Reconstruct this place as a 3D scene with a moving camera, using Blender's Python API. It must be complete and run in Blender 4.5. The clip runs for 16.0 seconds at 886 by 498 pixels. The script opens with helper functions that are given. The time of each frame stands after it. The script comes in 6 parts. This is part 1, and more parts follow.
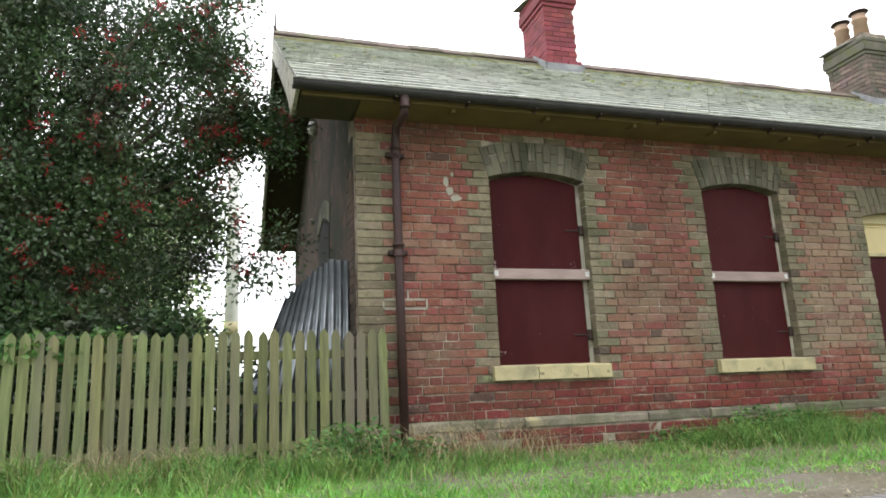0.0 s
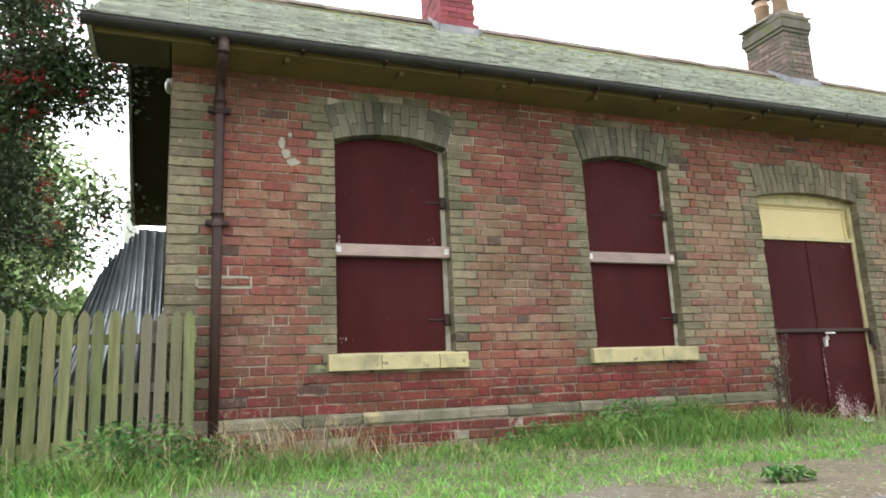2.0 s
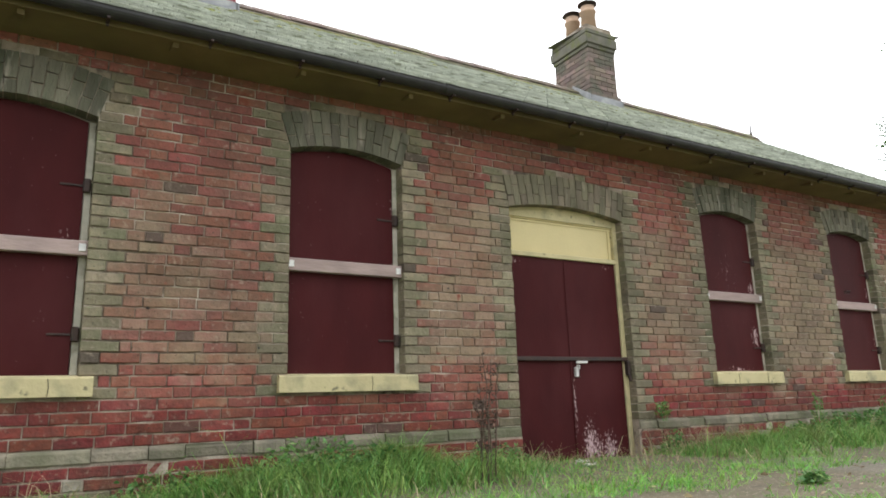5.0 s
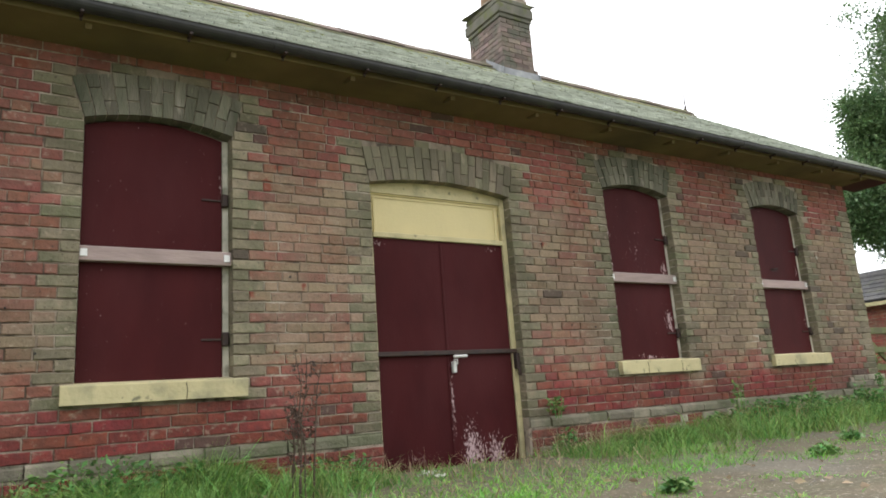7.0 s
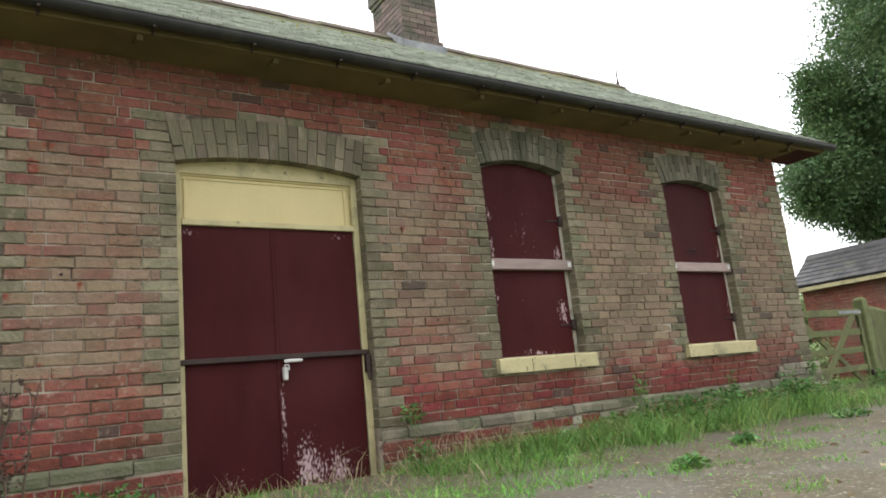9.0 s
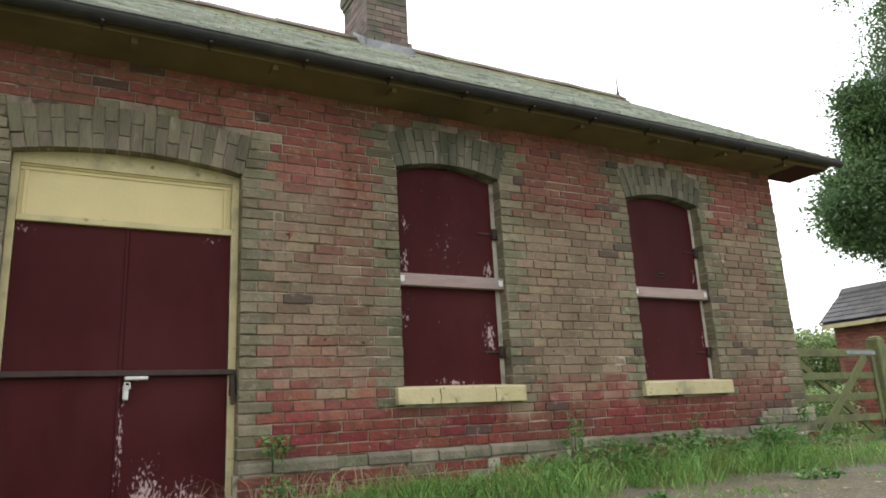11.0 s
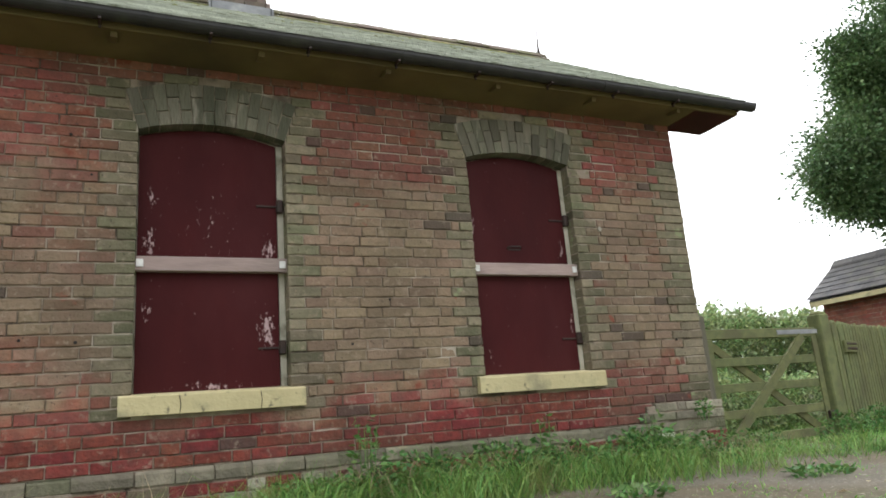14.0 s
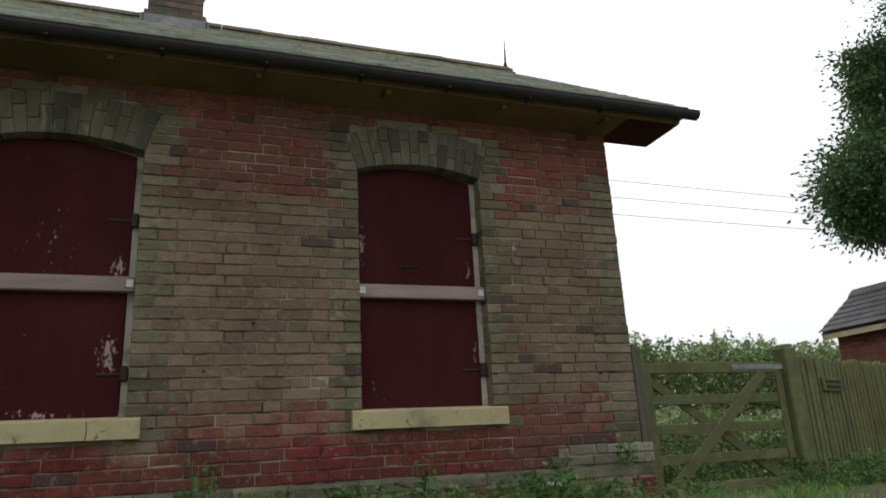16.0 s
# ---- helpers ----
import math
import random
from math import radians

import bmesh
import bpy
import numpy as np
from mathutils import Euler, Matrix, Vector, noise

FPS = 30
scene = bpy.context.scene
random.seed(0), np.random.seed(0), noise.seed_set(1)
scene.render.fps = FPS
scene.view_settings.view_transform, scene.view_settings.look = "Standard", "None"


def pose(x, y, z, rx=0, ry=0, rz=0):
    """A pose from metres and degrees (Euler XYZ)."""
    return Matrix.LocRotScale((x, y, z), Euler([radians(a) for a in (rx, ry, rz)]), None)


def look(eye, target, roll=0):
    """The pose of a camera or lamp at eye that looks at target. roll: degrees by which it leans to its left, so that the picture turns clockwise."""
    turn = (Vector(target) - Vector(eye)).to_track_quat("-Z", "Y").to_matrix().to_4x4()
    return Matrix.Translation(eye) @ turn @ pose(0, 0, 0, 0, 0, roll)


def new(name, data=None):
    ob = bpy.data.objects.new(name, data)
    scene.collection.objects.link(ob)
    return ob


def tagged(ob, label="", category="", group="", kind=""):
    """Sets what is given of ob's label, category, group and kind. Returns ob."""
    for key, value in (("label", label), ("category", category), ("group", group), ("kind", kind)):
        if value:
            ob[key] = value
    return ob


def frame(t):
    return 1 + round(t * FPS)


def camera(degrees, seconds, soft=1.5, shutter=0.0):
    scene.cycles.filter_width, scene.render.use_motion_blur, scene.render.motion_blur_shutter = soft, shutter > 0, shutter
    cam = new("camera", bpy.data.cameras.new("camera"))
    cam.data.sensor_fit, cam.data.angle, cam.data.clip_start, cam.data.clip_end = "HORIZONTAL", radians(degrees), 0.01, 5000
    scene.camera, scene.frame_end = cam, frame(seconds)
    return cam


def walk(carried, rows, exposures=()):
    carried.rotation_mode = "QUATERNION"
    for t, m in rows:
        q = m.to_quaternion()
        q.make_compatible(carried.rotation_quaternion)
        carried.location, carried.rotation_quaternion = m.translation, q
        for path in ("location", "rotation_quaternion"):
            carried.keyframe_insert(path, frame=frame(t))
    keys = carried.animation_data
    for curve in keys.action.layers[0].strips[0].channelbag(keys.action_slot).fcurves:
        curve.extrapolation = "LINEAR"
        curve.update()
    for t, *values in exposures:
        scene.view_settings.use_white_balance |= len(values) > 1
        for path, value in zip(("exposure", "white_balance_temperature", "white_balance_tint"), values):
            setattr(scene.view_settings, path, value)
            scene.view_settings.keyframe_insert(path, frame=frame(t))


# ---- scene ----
cam = camera(64.6, 16.0, soft=1.8)
METRES, EYE, TILT, LEAN, TURN = 11.0, 1.5, 0.09, -0.29, -17.65
ROWS = [
    (0.0, 0.0, 0.0, 0.0, 0.65, 12.55, 2.92),
    (0.5, 0.0188, 0.0164, 0.0005, -1.02, 12.06, 2.7),
    (1.0, 0.0401, 0.0331, -0.0008, -2.35, 11.18, 5.49),
    (1.5, 0.0669, 0.0494, 0.0009, -2.54, 11.06, 3.16),
    (2.0, 0.089, 0.0697, 0.0023, -3.03, 11.12, 2.72),
    (2.5, 0.1134, 0.0862, 0.0039, -4.15, 12.13, 5.36),
    (3.0, 0.1429, 0.0998, 0.0046, -7.12, 12.26, 3.47),
    (3.5, 0.1678, 0.1115, 0.0036, -8.29, 12.32, 3.98),
    (4.0, 0.1908, 0.1281, 0.0049, -10.82, 12.37, 1.33),
    (4.5, 0.2154, 0.1407, 0.0042, -12.93, 12.44, 3.11),
    (5.0, 0.2427, 0.1525, 0.0051, -12.86, 12.38, 2.09),
    (7.5, 0.3801, 0.2138, 0.0039, -14.94, 11.8, 5.35),
    (8.0, 0.4111, 0.2262, 0.0037, -15.84, 11.5, 6.09),
    (8.5, 0.444, 0.2363, 0.0053, -15.36, 11.21, 6.25),
    (11.0, 0.5992, 0.286, 0.0033, -10.35, 13.53, 3.06),
    (11.5, 0.6334, 0.2963, 0.0015, -9.78, 13.37, 3.79),
    (12.0, 0.6644, 0.3071, 0.0003, -7.95, 12.55, 3.88),
    (12.5, 0.6971, 0.3205, -0.0002, -7.61, 12.42, 4.2),
    (13.0, 0.7293, 0.3309, 0.0001, -6.94, 13.01, 5.48),
    (13.5, 0.763, 0.3411, -0.0013, -5.61, 13.04, 5.73),
    (14.0, 0.7928, 0.3555, -0.0009, -6.02, 13.44, 4.7),
    (14.5, 0.824, 0.3668, -0.0008, -5.95, 14.17, 5.58),
    (15.0, 0.8535, 0.3754, -0.0013, -4.0, 14.67, 4.41),
    (15.5, 0.8824, 0.3864, -0.0031, -2.24, 15.52, 3.26),
    (16.0, 0.9099, 0.3944, -0.0025, -1.91, 15.97, 3.22),
]
EXPOSURES = [(0.0, 0.27), (1.0, 0.36), (2.0, 0.53), (3.5, 0.40), (5.0, 0.20), (8.5, 0.15), (11.0, 0.03), (13.0, 0.09), (14.0, 0.03), (14.5, -0.25), (15.0, -0.55), (15.5, -0.75), (16.0, -1.1)]
walk(cam, [(t, pose(0, 0, EYE, TILT, LEAN, TURN) @ pose(METRES * x, METRES * y, METRES * z, 90 + pitch, roll, yaw)) for t, x, y, z, yaw, pitch, roll in ROWS], EXPOSURES)


# ---- world and light ----
world = bpy.data.worlds.new("overcast_sky")
scene.world = world
world.use_nodes = True
wn = world.node_tree
bg = wn.nodes["Background"]
sky = wn.nodes.new("ShaderNodeTexSky")
sky.sky_type = "NISHITA"
sky.sun_disc = False
sky.sun_elevation, sky.sun_rotation = radians(37), radians(18)
sky.dust_density, sky.air_density = 4.0, 1.0
# an even white cloud layer, brighter towards the hidden sun behind the building
SUNWARD = Vector((0.25, 0.75, 0.6)).normalized()
tc = wn.nodes.new("ShaderNodeTexCoord")
dot = wn.nodes.new("ShaderNodeVectorMath")
dot.operation = "DOT_PRODUCT"
dot.inputs[1].default_value = SUNWARD
wn.links.new(tc.outputs["Generated"], dot.inputs[0])
glow = wn.nodes.new("ShaderNodeMapRange")
glow.interpolation_type = "SMOOTHSTEP"
glow.inputs[1].default_value, glow.inputs[2].default_value = -0.9, 1.0
glow.inputs[3].default_value, glow.inputs[4].default_value = 11.0, 26.0
wn.links.new(dot.outputs["Value"], glow.inputs[0])
cloud = wn.nodes.new("ShaderNodeVectorMath")
cloud.operation = "SCALE"
cloud.inputs[0].default_value = (0.985, 1.0, 1.045)
parts_ = wn.nodes.new("ShaderNodeSeparateXYZ")
wn.links.new(tc.outputs["Generated"], parts_.inputs[0])
rise_ = wn.nodes.new("ShaderNodeMapRange")
for q, val in enumerate((0.0, 1.0, 0.80, 1.42)):
    rise_.inputs[q + 1].default_value = val
wn.links.new(parts_.outputs[2], rise_.inputs[0])
lift_ = wn.nodes.new("ShaderNodeMath")
lift_.operation = "MULTIPLY"
wn.links.new(glow.outputs[0], lift_.inputs[0])
wn.links.new(rise_.outputs[0], lift_.inputs[1])
wn.links.new(lift_.outputs[0], cloud.inputs["Scale"])
veil = wn.nodes.new("ShaderNodeMix")
veil.data_type = "RGBA"
veil.inputs[0].default_value = 0.93
wn.links.new(sky.outputs[0], veil.inputs[6])
wn.links.new(cloud.outputs[0], veil.inputs[7])
wn.links.new(veil.outputs[2], bg.inputs[0])
bg.inputs[1].default_value = 0.1

sun = new("sun", bpy.data.lights.new("sun", "SUN"))
sun.data.energy, sun.data.angle, sun.data.color = 0.6, radians(30), (1.0, 0.985, 0.96)
sun.matrix_world = look(30 * SUNWARD, (0, 0, 0))


# ---- materials ----
def mottle(name, c1, c2, scale=6.0, rough=0.85, bump=0.3, bscale=90.0, rnd=0.25, hue=0.0, stain=None, stain_scale=1.5,
           lo=0.5, hi=0.65, metal=0.0, flake=None, stretch=(1, 1, 1), spec=0.4, thin=None, spots=(), broad=None):
    """Mottled surface: two tones by noise, piece to piece variation, stains and flakes of their own colour, fine relief."""
    m = bpy.data.materials.new(name)
    m.use_nodes = True
    t = m.node_tree
    b = t.nodes["Principled BSDF"]
    b.inputs["Roughness"].default_value, b.inputs["Metallic"].default_value = rough, metal
    b.inputs["Specular IOR Level"].default_value = spec

    def node(kind, **inputs):
        n = t.nodes.new("ShaderNode" + kind)
        for k, v in inputs.items():
            n.inputs[k].default_value = v
        return n

    def mixed(fac, a, c):
        n = node("Mix")
        n.data_type = "RGBA"
        for s, v in ((0, fac), (6, a), (7, c)):
            if isinstance(v, tuple):
                n.inputs[s].default_value = (*v, 1)
            else:
                t.links.new(v, n.inputs[s])
        return n.outputs[2]

    def step(v, a, c):
        n = node("MapRange")
        n.inputs[1].default_value, n.inputs[2].default_value = a, c
        t.links.new(v, n.inputs[0])
        return n.outputs[0]

    def noisy(sc, detail=4.0, ofs=0.0):
        mp = node("Mapping")
        mp.inputs["Scale"].default_value = stretch
        mp.inputs["Location"].default_value = (ofs, ofs * 0.7, ofs * 1.3)
        t.links.new(pos, mp.inputs[0])
        n = node("TexNoise", Scale=sc, Detail=detail)
        t.links.new(mp.outputs[0], n.inputs["Vector"])
        return n.outputs[0]

    geo = node("NewGeometry")
    pos = geo.outputs["Position"]
    info = node("ObjectInfo")
    add = node("Math")
    t.links.new(geo.outputs["Random Per Island"], add.inputs[0])
    t.links.new(info.outputs["Random"], add.inputs[1])
    frac = node("Math")
    frac.operation = "FRACT"
    t.links.new(add.outputs[0], frac.inputs[0])
    r = frac.outputs[0]
    col = mixed(step(noisy(scale), 0.35, 0.65), c1, c2)
    if rnd or hue:
        hsv = node("HueSaturation")
        mr = node("MapRange")
        mr.inputs[3].default_value, mr.inputs[4].default_value = 1 - rnd, 1 + rnd
        t.links.new(r, mr.inputs[0])
        t.links.new(mr.outputs[0], hsv.inputs["Value"])
        if hue:
            mh = node("Math")
            mh.operation = "MULTIPLY"
            mh.inputs[1].default_value = 7.31
            t.links.new(r, mh.inputs[0])
            fh = node("Math")
            fh.operation = "FRACT"
            t.links.new(mh.outputs[0], fh.inputs[0])
            m2 = node("MapRange")
            m2.inputs[3].default_value, m2.inputs[4].default_value = 0.5 - hue, 0.5 + hue
            t.links.new(fh.outputs[0], m2.inputs[0])
            t.links.new(m2.outputs[0], hsv.inputs["Hue"])
        t.links.new(col, hsv.inputs["Color"])
        col = hsv.outputs[0]
    if stain:
        col = mixed(step(noisy(stain_scale, 5.0, 3.7), lo, hi), col, stain)
    if broad:
        bcol, wide_scale, blo, bhi, bmax = broad
        amt = node("Math")
        amt.operation = "MULTIPLY"
        amt.inputs[1].default_value = bmax
        t.links.new(step(noisy(wide_scale, 6.0, 6.3), blo, bhi), amt.inputs[0])
        col = mixed(amt.outputs[0], col, bcol)
    if flake:
        fcol, fscale, flo, fhi = flake
        amount = noisy(fscale, 6.0, 9.1)
        for sx, sz, rx, rz, much in spots:
            off = node("VectorMath")
            off.operation = "SUBTRACT"
            off.inputs[1].default_value = (sx, 0, sz)
            t.links.new(pos, off.inputs[0])
            sc = node("VectorMath")
            sc.operation = "MULTIPLY"
            sc.inputs[1].default_value = (1 / rx, 0, 1 / rz)
            t.links.new(off.outputs[0], sc.inputs[0])
            ln = node("VectorMath")
            ln.operation = "LENGTH"
            t.links.new(sc.outputs[0], ln.inputs[0])
            fade = node("MapRange")
            for q, val in enumerate((0.0, 1.0, much, 0.0)):
                fade.inputs[q + 1].default_value = val
            t.links.new(ln.outputs["Value"], fade.inputs[0])
            sm = node("Math")
            t.links.new(amount, sm.inputs[0])
            t.links.new(fade.outputs[0], sm.inputs[1])
            amount = sm.outputs[0]
        col = mixed(step(amount, flo, fhi), col, fcol)
    t.links.new(col, b.inputs["Base Color"])
    if thin:
        tr = node("BsdfTranslucent")
        t.links.new(col, tr.inputs[0])
        ms = node("MixShader")
        ms.inputs[0].default_value = thin
        t.links.new(b.outputs[0], ms.inputs[1])
        t.links.new(tr.outputs[0], ms.inputs[2])
        t.links.new(ms.outputs[0], t.nodes["Material Output"].inputs[0])
    if bump:
        bp = node("Bump", Strength=bump, Distance=0.01)
        t.links.new(noisy(bscale, 3.0, 1.1), bp.inputs["Height"])
        t.links.new(bp.outputs[0], b.inputs["Normal"])
    return m


def aged_brick(name, fresh, fresh2, dull, dull2, foot, foot2, cover=0.0, rnd=0.22, green=0.0):
    """Old brick: fresh colour where the face has worn or been wet, a drab patina in cloudy patches elsewhere,
    brick to brick variation, spalled and burnt bricks, salts, and pitted relief."""
    m = bpy.data.materials.new(name)
    m.use_nodes = True
    t = m.node_tree
    b = t.nodes["Principled BSDF"]
    b.inputs["Roughness"].default_value = 0.93
    b.inputs["Specular IOR Level"].default_value = 0.2

    def put(n, k, v):
        if isinstance(v, tuple):
            n.inputs[k].default_value = (*v, 1)
        elif isinstance(v, (int, float)):
            n.inputs[k].default_value = v
        else:
            t.links.new(v, n.inputs[k])

    def calc(op, a, c):
        n = t.nodes.new("ShaderNodeMath")
        n.operation = op
        put(n, 0, a)
        put(n, 1, c)
        return n.outputs[0]

    def span(v, a, c, lo=0.0, hi=1.0):
        n = t.nodes.new("ShaderNodeMapRange")
        for k, q in enumerate((v, a, c, lo, hi)):
            put(n, k, q)
        return n.outputs[0]

    def mixed(f, a, c):
        n = t.nodes.new("ShaderNodeMix")
        n.data_type = "RGBA"
        put(n, 0, f)
        put(n, 6, a)
        put(n, 7, c)
        return n.outputs[2]

    geo = t.nodes.new("ShaderNodeNewGeometry")
    pos = geo.outputs["Position"]

    def noisy(scale, detail, ofs):
        mp = t.nodes.new("ShaderNodeMapping")
        mp.inputs["Location"].default_value = (ofs, ofs * 0.7, ofs * 1.3)
        t.links.new(pos, mp.inputs[0])
        n = t.nodes.new("ShaderNodeTexNoise")
        n.inputs["Scale"].default_value, n.inputs["Detail"].default_value = scale, detail
        t.links.new(mp.outputs[0], n.inputs["Vector"])
        return n.outputs[0]

    info = t.nodes.new("ShaderNodeObjectInfo")
    r = calc("FRACT", calc("ADD", geo.outputs["Random Per Island"], info.outputs["Random"]), 0)
    r2 = calc("FRACT", calc("MULTIPLY", r, 7.31), 0)
    r3 = calc("FRACT", calc("MULTIPLY", r, 29.7), 0)
    sep = t.nodes.new("ShaderNodeSeparateXYZ")
    t.links.new(pos, sep.inputs[0])
    x, z = sep.outputs[0], sep.outputs[2]
    mid = noisy(2.7, 5.0, 2.2)
    grain = span(noisy(17.0, 5.0, 4.1), 0.35, 0.65)
    low = calc("ADD", z, span(mid, 0.2, 0.8, -0.14, 0.14))
    age = calc("ADD", calc("MULTIPLY", noisy(0.9, 5.0, 0.4), 1.1), calc("MULTIPLY", mid, 0.5))
    age = calc("ADD", age, span(r, 0, 1, cover - 0.10, cover + 0.10))
    age = calc("ADD", age, span(low, 1.52, 1.95, -0.55, 0.04))
    age = calc("ADD", age, span(z, 3.15, 3.75, 0.0, -0.62))
    age = calc("ADD", age, span(x, 2.5, 9.5, -0.22, 0.10))
    new_face = mixed(span(low, 1.55, 1.72), mixed(grain, foot, foot2), mixed(grain, fresh, fresh2))
    col = mixed(span(age, 0.66, 0.94), new_face, mixed(grain, dull, dull2))
    col = mixed(calc("MULTIPLY", span(noisy(1.1, 6.0, 6.3), 0.46, 0.68), 0.5), col, (0.105, 0.088, 0.06))
    if green:
        col = mixed(calc("MULTIPLY", span(noisy(3.3, 6.0, 8.8), 0.44, 0.64), green), col, (0.10, 0.112, 0.062))
    hsv = t.nodes.new("ShaderNodeHueSaturation")
    put(hsv, "Hue", span(r2, 0, 1, 0.488, 0.512))
    put(hsv, "Value", span(r, 0, 1, 1 - rnd, 1 + rnd))
    t.links.new(col, hsv.inputs["Color"])
    col = mixed(calc("MULTIPLY", span(r3, 0.978, 0.981), 0.8), hsv.outputs[0], (0.085, 0.065, 0.055))
    col = mixed(span(calc("ADD", noisy(4.2, 7.0, 5.5), calc("MULTIPLY", r2, 0.08)), 0.715, 0.75), col, (foot[0], foot[1] * 1.35, foot[2] * 1.1))
    col = mixed(calc("MULTIPLY", span(noisy(24.0, 6.0, 9.1), 0.60, 0.70), 0.5), col, (0.36, 0.29, 0.22))
    col = mixed(calc("MULTIPLY", span(noisy(38.0, 4.0, 3.3), 0.64, 0.70), 0.75), col, (0.05, 0.042, 0.034))
    t.links.new(col, b.inputs["Base Color"])
    bp = t.nodes.new("ShaderNodeBump")
    put(bp, "Strength", 1.0)
    put(bp, "Distance", 0.008)
    t.links.new(noisy(42.0, 6.0, 1.1), bp.inputs["Height"])
    bq = t.nodes.new("ShaderNodeBump")
    put(bq, "Strength", 0.8)
    put(bq, "Distance", 0.012)
    t.links.new(noisy(11.0, 3.0, 7.7), bq.inputs["Height"])
    t.links.new(bp.outputs[0], bq.inputs["Normal"])
    t.links.new(bq.outputs[0], b.inputs["Normal"])
    return m


M = {}
M["brick"] = aged_brick("weathered_brick", (0.30, 0.108, 0.081), (0.22, 0.088, 0.068), (0.285, 0.205, 0.14), (0.235, 0.174, 0.118), (0.225, 0.054, 0.043), (0.14, 0.042, 0.035), 0.10, 0.17)
M["brick_buff"] = aged_brick("buff_brick", (0.285, 0.243, 0.165), (0.21, 0.182, 0.124), (0.265, 0.23, 0.155), (0.195, 0.175, 0.118), (0.25, 0.21, 0.142), (0.17, 0.146, 0.10), 0.0, 0.24, 0.6)
M["brick_lime"] = aged_brick("limewashed_brick", (0.40, 0.37, 0.29), (0.28, 0.26, 0.20), (0.34, 0.32, 0.24), (0.26, 0.25, 0.18), (0.40, 0.37, 0.29), (0.27, 0.25, 0.19), 0.0, 0.3, 0.5)
M["brick_red"] = mottle("brick_red", (0.30, 0.098, 0.07), (0.205, 0.075, 0.057), 14, 0.92, 1.0, 55, 0.22, 0.01, (0.20, 0.12, 0.084), 2.4, 0.46, 0.66, 0.0, ((0.30, 0.22, 0.165), 26.0, 0.60, 0.70), spec=0.2, broad=((0.10, 0.085, 0.06), 0.9, 0.44, 0.68, 0.55))
M["voussoir"] = mottle("voussoir_brick", (0.145, 0.142, 0.105), (0.20, 0.185, 0.14), 9, 0.92, 0.9, 45, 0.3, 0.02, (0.085, 0.09, 0.062), 3.0, 0.46, 0.64, 0.0, ((0.36, 0.33, 0.27), 9.0, 0.60, 0.72), stretch=(1.6, 1, 0.35), spec=0.2)
M["voussoir_buff"] = mottle("voussoir_buff_brick", (0.23, 0.20, 0.14), (0.165, 0.148, 0.105), 9, 0.92, 0.9, 45, 0.26, 0.02, (0.115, 0.108, 0.072), 3.0, 0.50, 0.68, 0.0, ((0.36, 0.32, 0.24), 9.0, 0.62, 0.74), stretch=(1.6, 1, 0.4), spec=0.2)
M["mortar"] = mottle("lime_mortar", (0.34, 0.28, 0.22), (0.24, 0.195, 0.15), 7, 0.95, 0.8, 90, 0, 0, (0.13, 0.105, 0.08), 4.5, 0.50, 0.64, 0.0, ((0.48, 0.42, 0.345), 3.0, 0.52, 0.64), spec=0.2, broad=((0.07, 0.058, 0.045), 7.5, 0.57, 0.65, 0.9))
M["plinth"] = mottle("plinth_stone", (0.25, 0.225, 0.165), (0.165, 0.152, 0.112), 9, 0.95, 1.0, 40, 0.26, 0.02, (0.12, 0.125, 0.075), 2.2, 0.46, 0.64, 0.0, ((0.46, 0.40, 0.23), 2.4, 0.60, 0.70), spec=0.2)
SCUFFS = ((10.37, 2.24, 0.09, 0.22, 0.40), (9.61, 2.84, 0.07, 0.16, 0.30), (10.39, 2.80, 0.07, 0.16, 0.30), (9.62, 3.15, 0.06, 0.12, 0.24), (9.60, 2.38, 0.06, 0.16, 0.26), (10.02, 1.86, 0.36, 0.06, 0.24), (10.0, 2.95, 0.30, 0.35, 0.12),
          (12.03, 3.05, 0.04, 0.24, 0.28), (12.87, 2.83, 0.05, 0.16, 0.26), (12.10, 1.98, 0.05, 0.10, 0.22), (12.88, 2.22, 0.04, 0.16, 0.26),
          (7.74, 1.14, 0.16, 0.40, 0.40), (7.98, 1.10, 0.20, 0.28, 0.36), (7.575, 1.55, 0.035, 0.50, 0.36), (6.95, 2.88, 0.14, 0.06, 0.24), (8.10, 2.88, 0.12, 0.05, 0.22), (7.20, 1.12, 0.30, 0.16, 0.18),
          (2.45, 1.95, 0.09, 0.07, 0.24), (2.40, 2.76, 0.05, 0.10, 0.26), (3.22, 2.76, 0.10, 0.07, 0.22), (5.66, 3.22, 0.04, 0.16, 0.22))
M["maroon"] = mottle("maroon_paint", (0.060, 0.0105, 0.0112), (0.048, 0.0088, 0.0096), 3, 0.62, 0.12, 40, 0.06, 0, (0.068, 0.016, 0.017), 1.6, 0.46, 0.74, 0.0, ((0.47, 0.34, 0.34), 48.0, 0.72, 0.86), spec=0.1, spots=SCUFFS, stretch=(1.3, 1, 0.6))
M["cream"] = mottle("cream_paint", (0.56, 0.49, 0.275), (0.49, 0.425, 0.235), 4, 0.7, 0.4, 40, 0.05, 0, (0.32, 0.29, 0.175), 5.0, 0.50, 0.70, 0.0, ((0.20, 0.18, 0.11), 16.0, 0.64, 0.72))
# cream paint with the shade under the eaves mixed into its colour
M["soffit"] = mottle("shade_darkened_soffit_cream", (0.18, 0.135, 0.062), (0.145, 0.11, 0.05), 3, 0.8, 0.15, 40, 0.05, 0, (0.10, 0.078, 0.042), 1.3, 0.5, 0.75, spec=0.15)
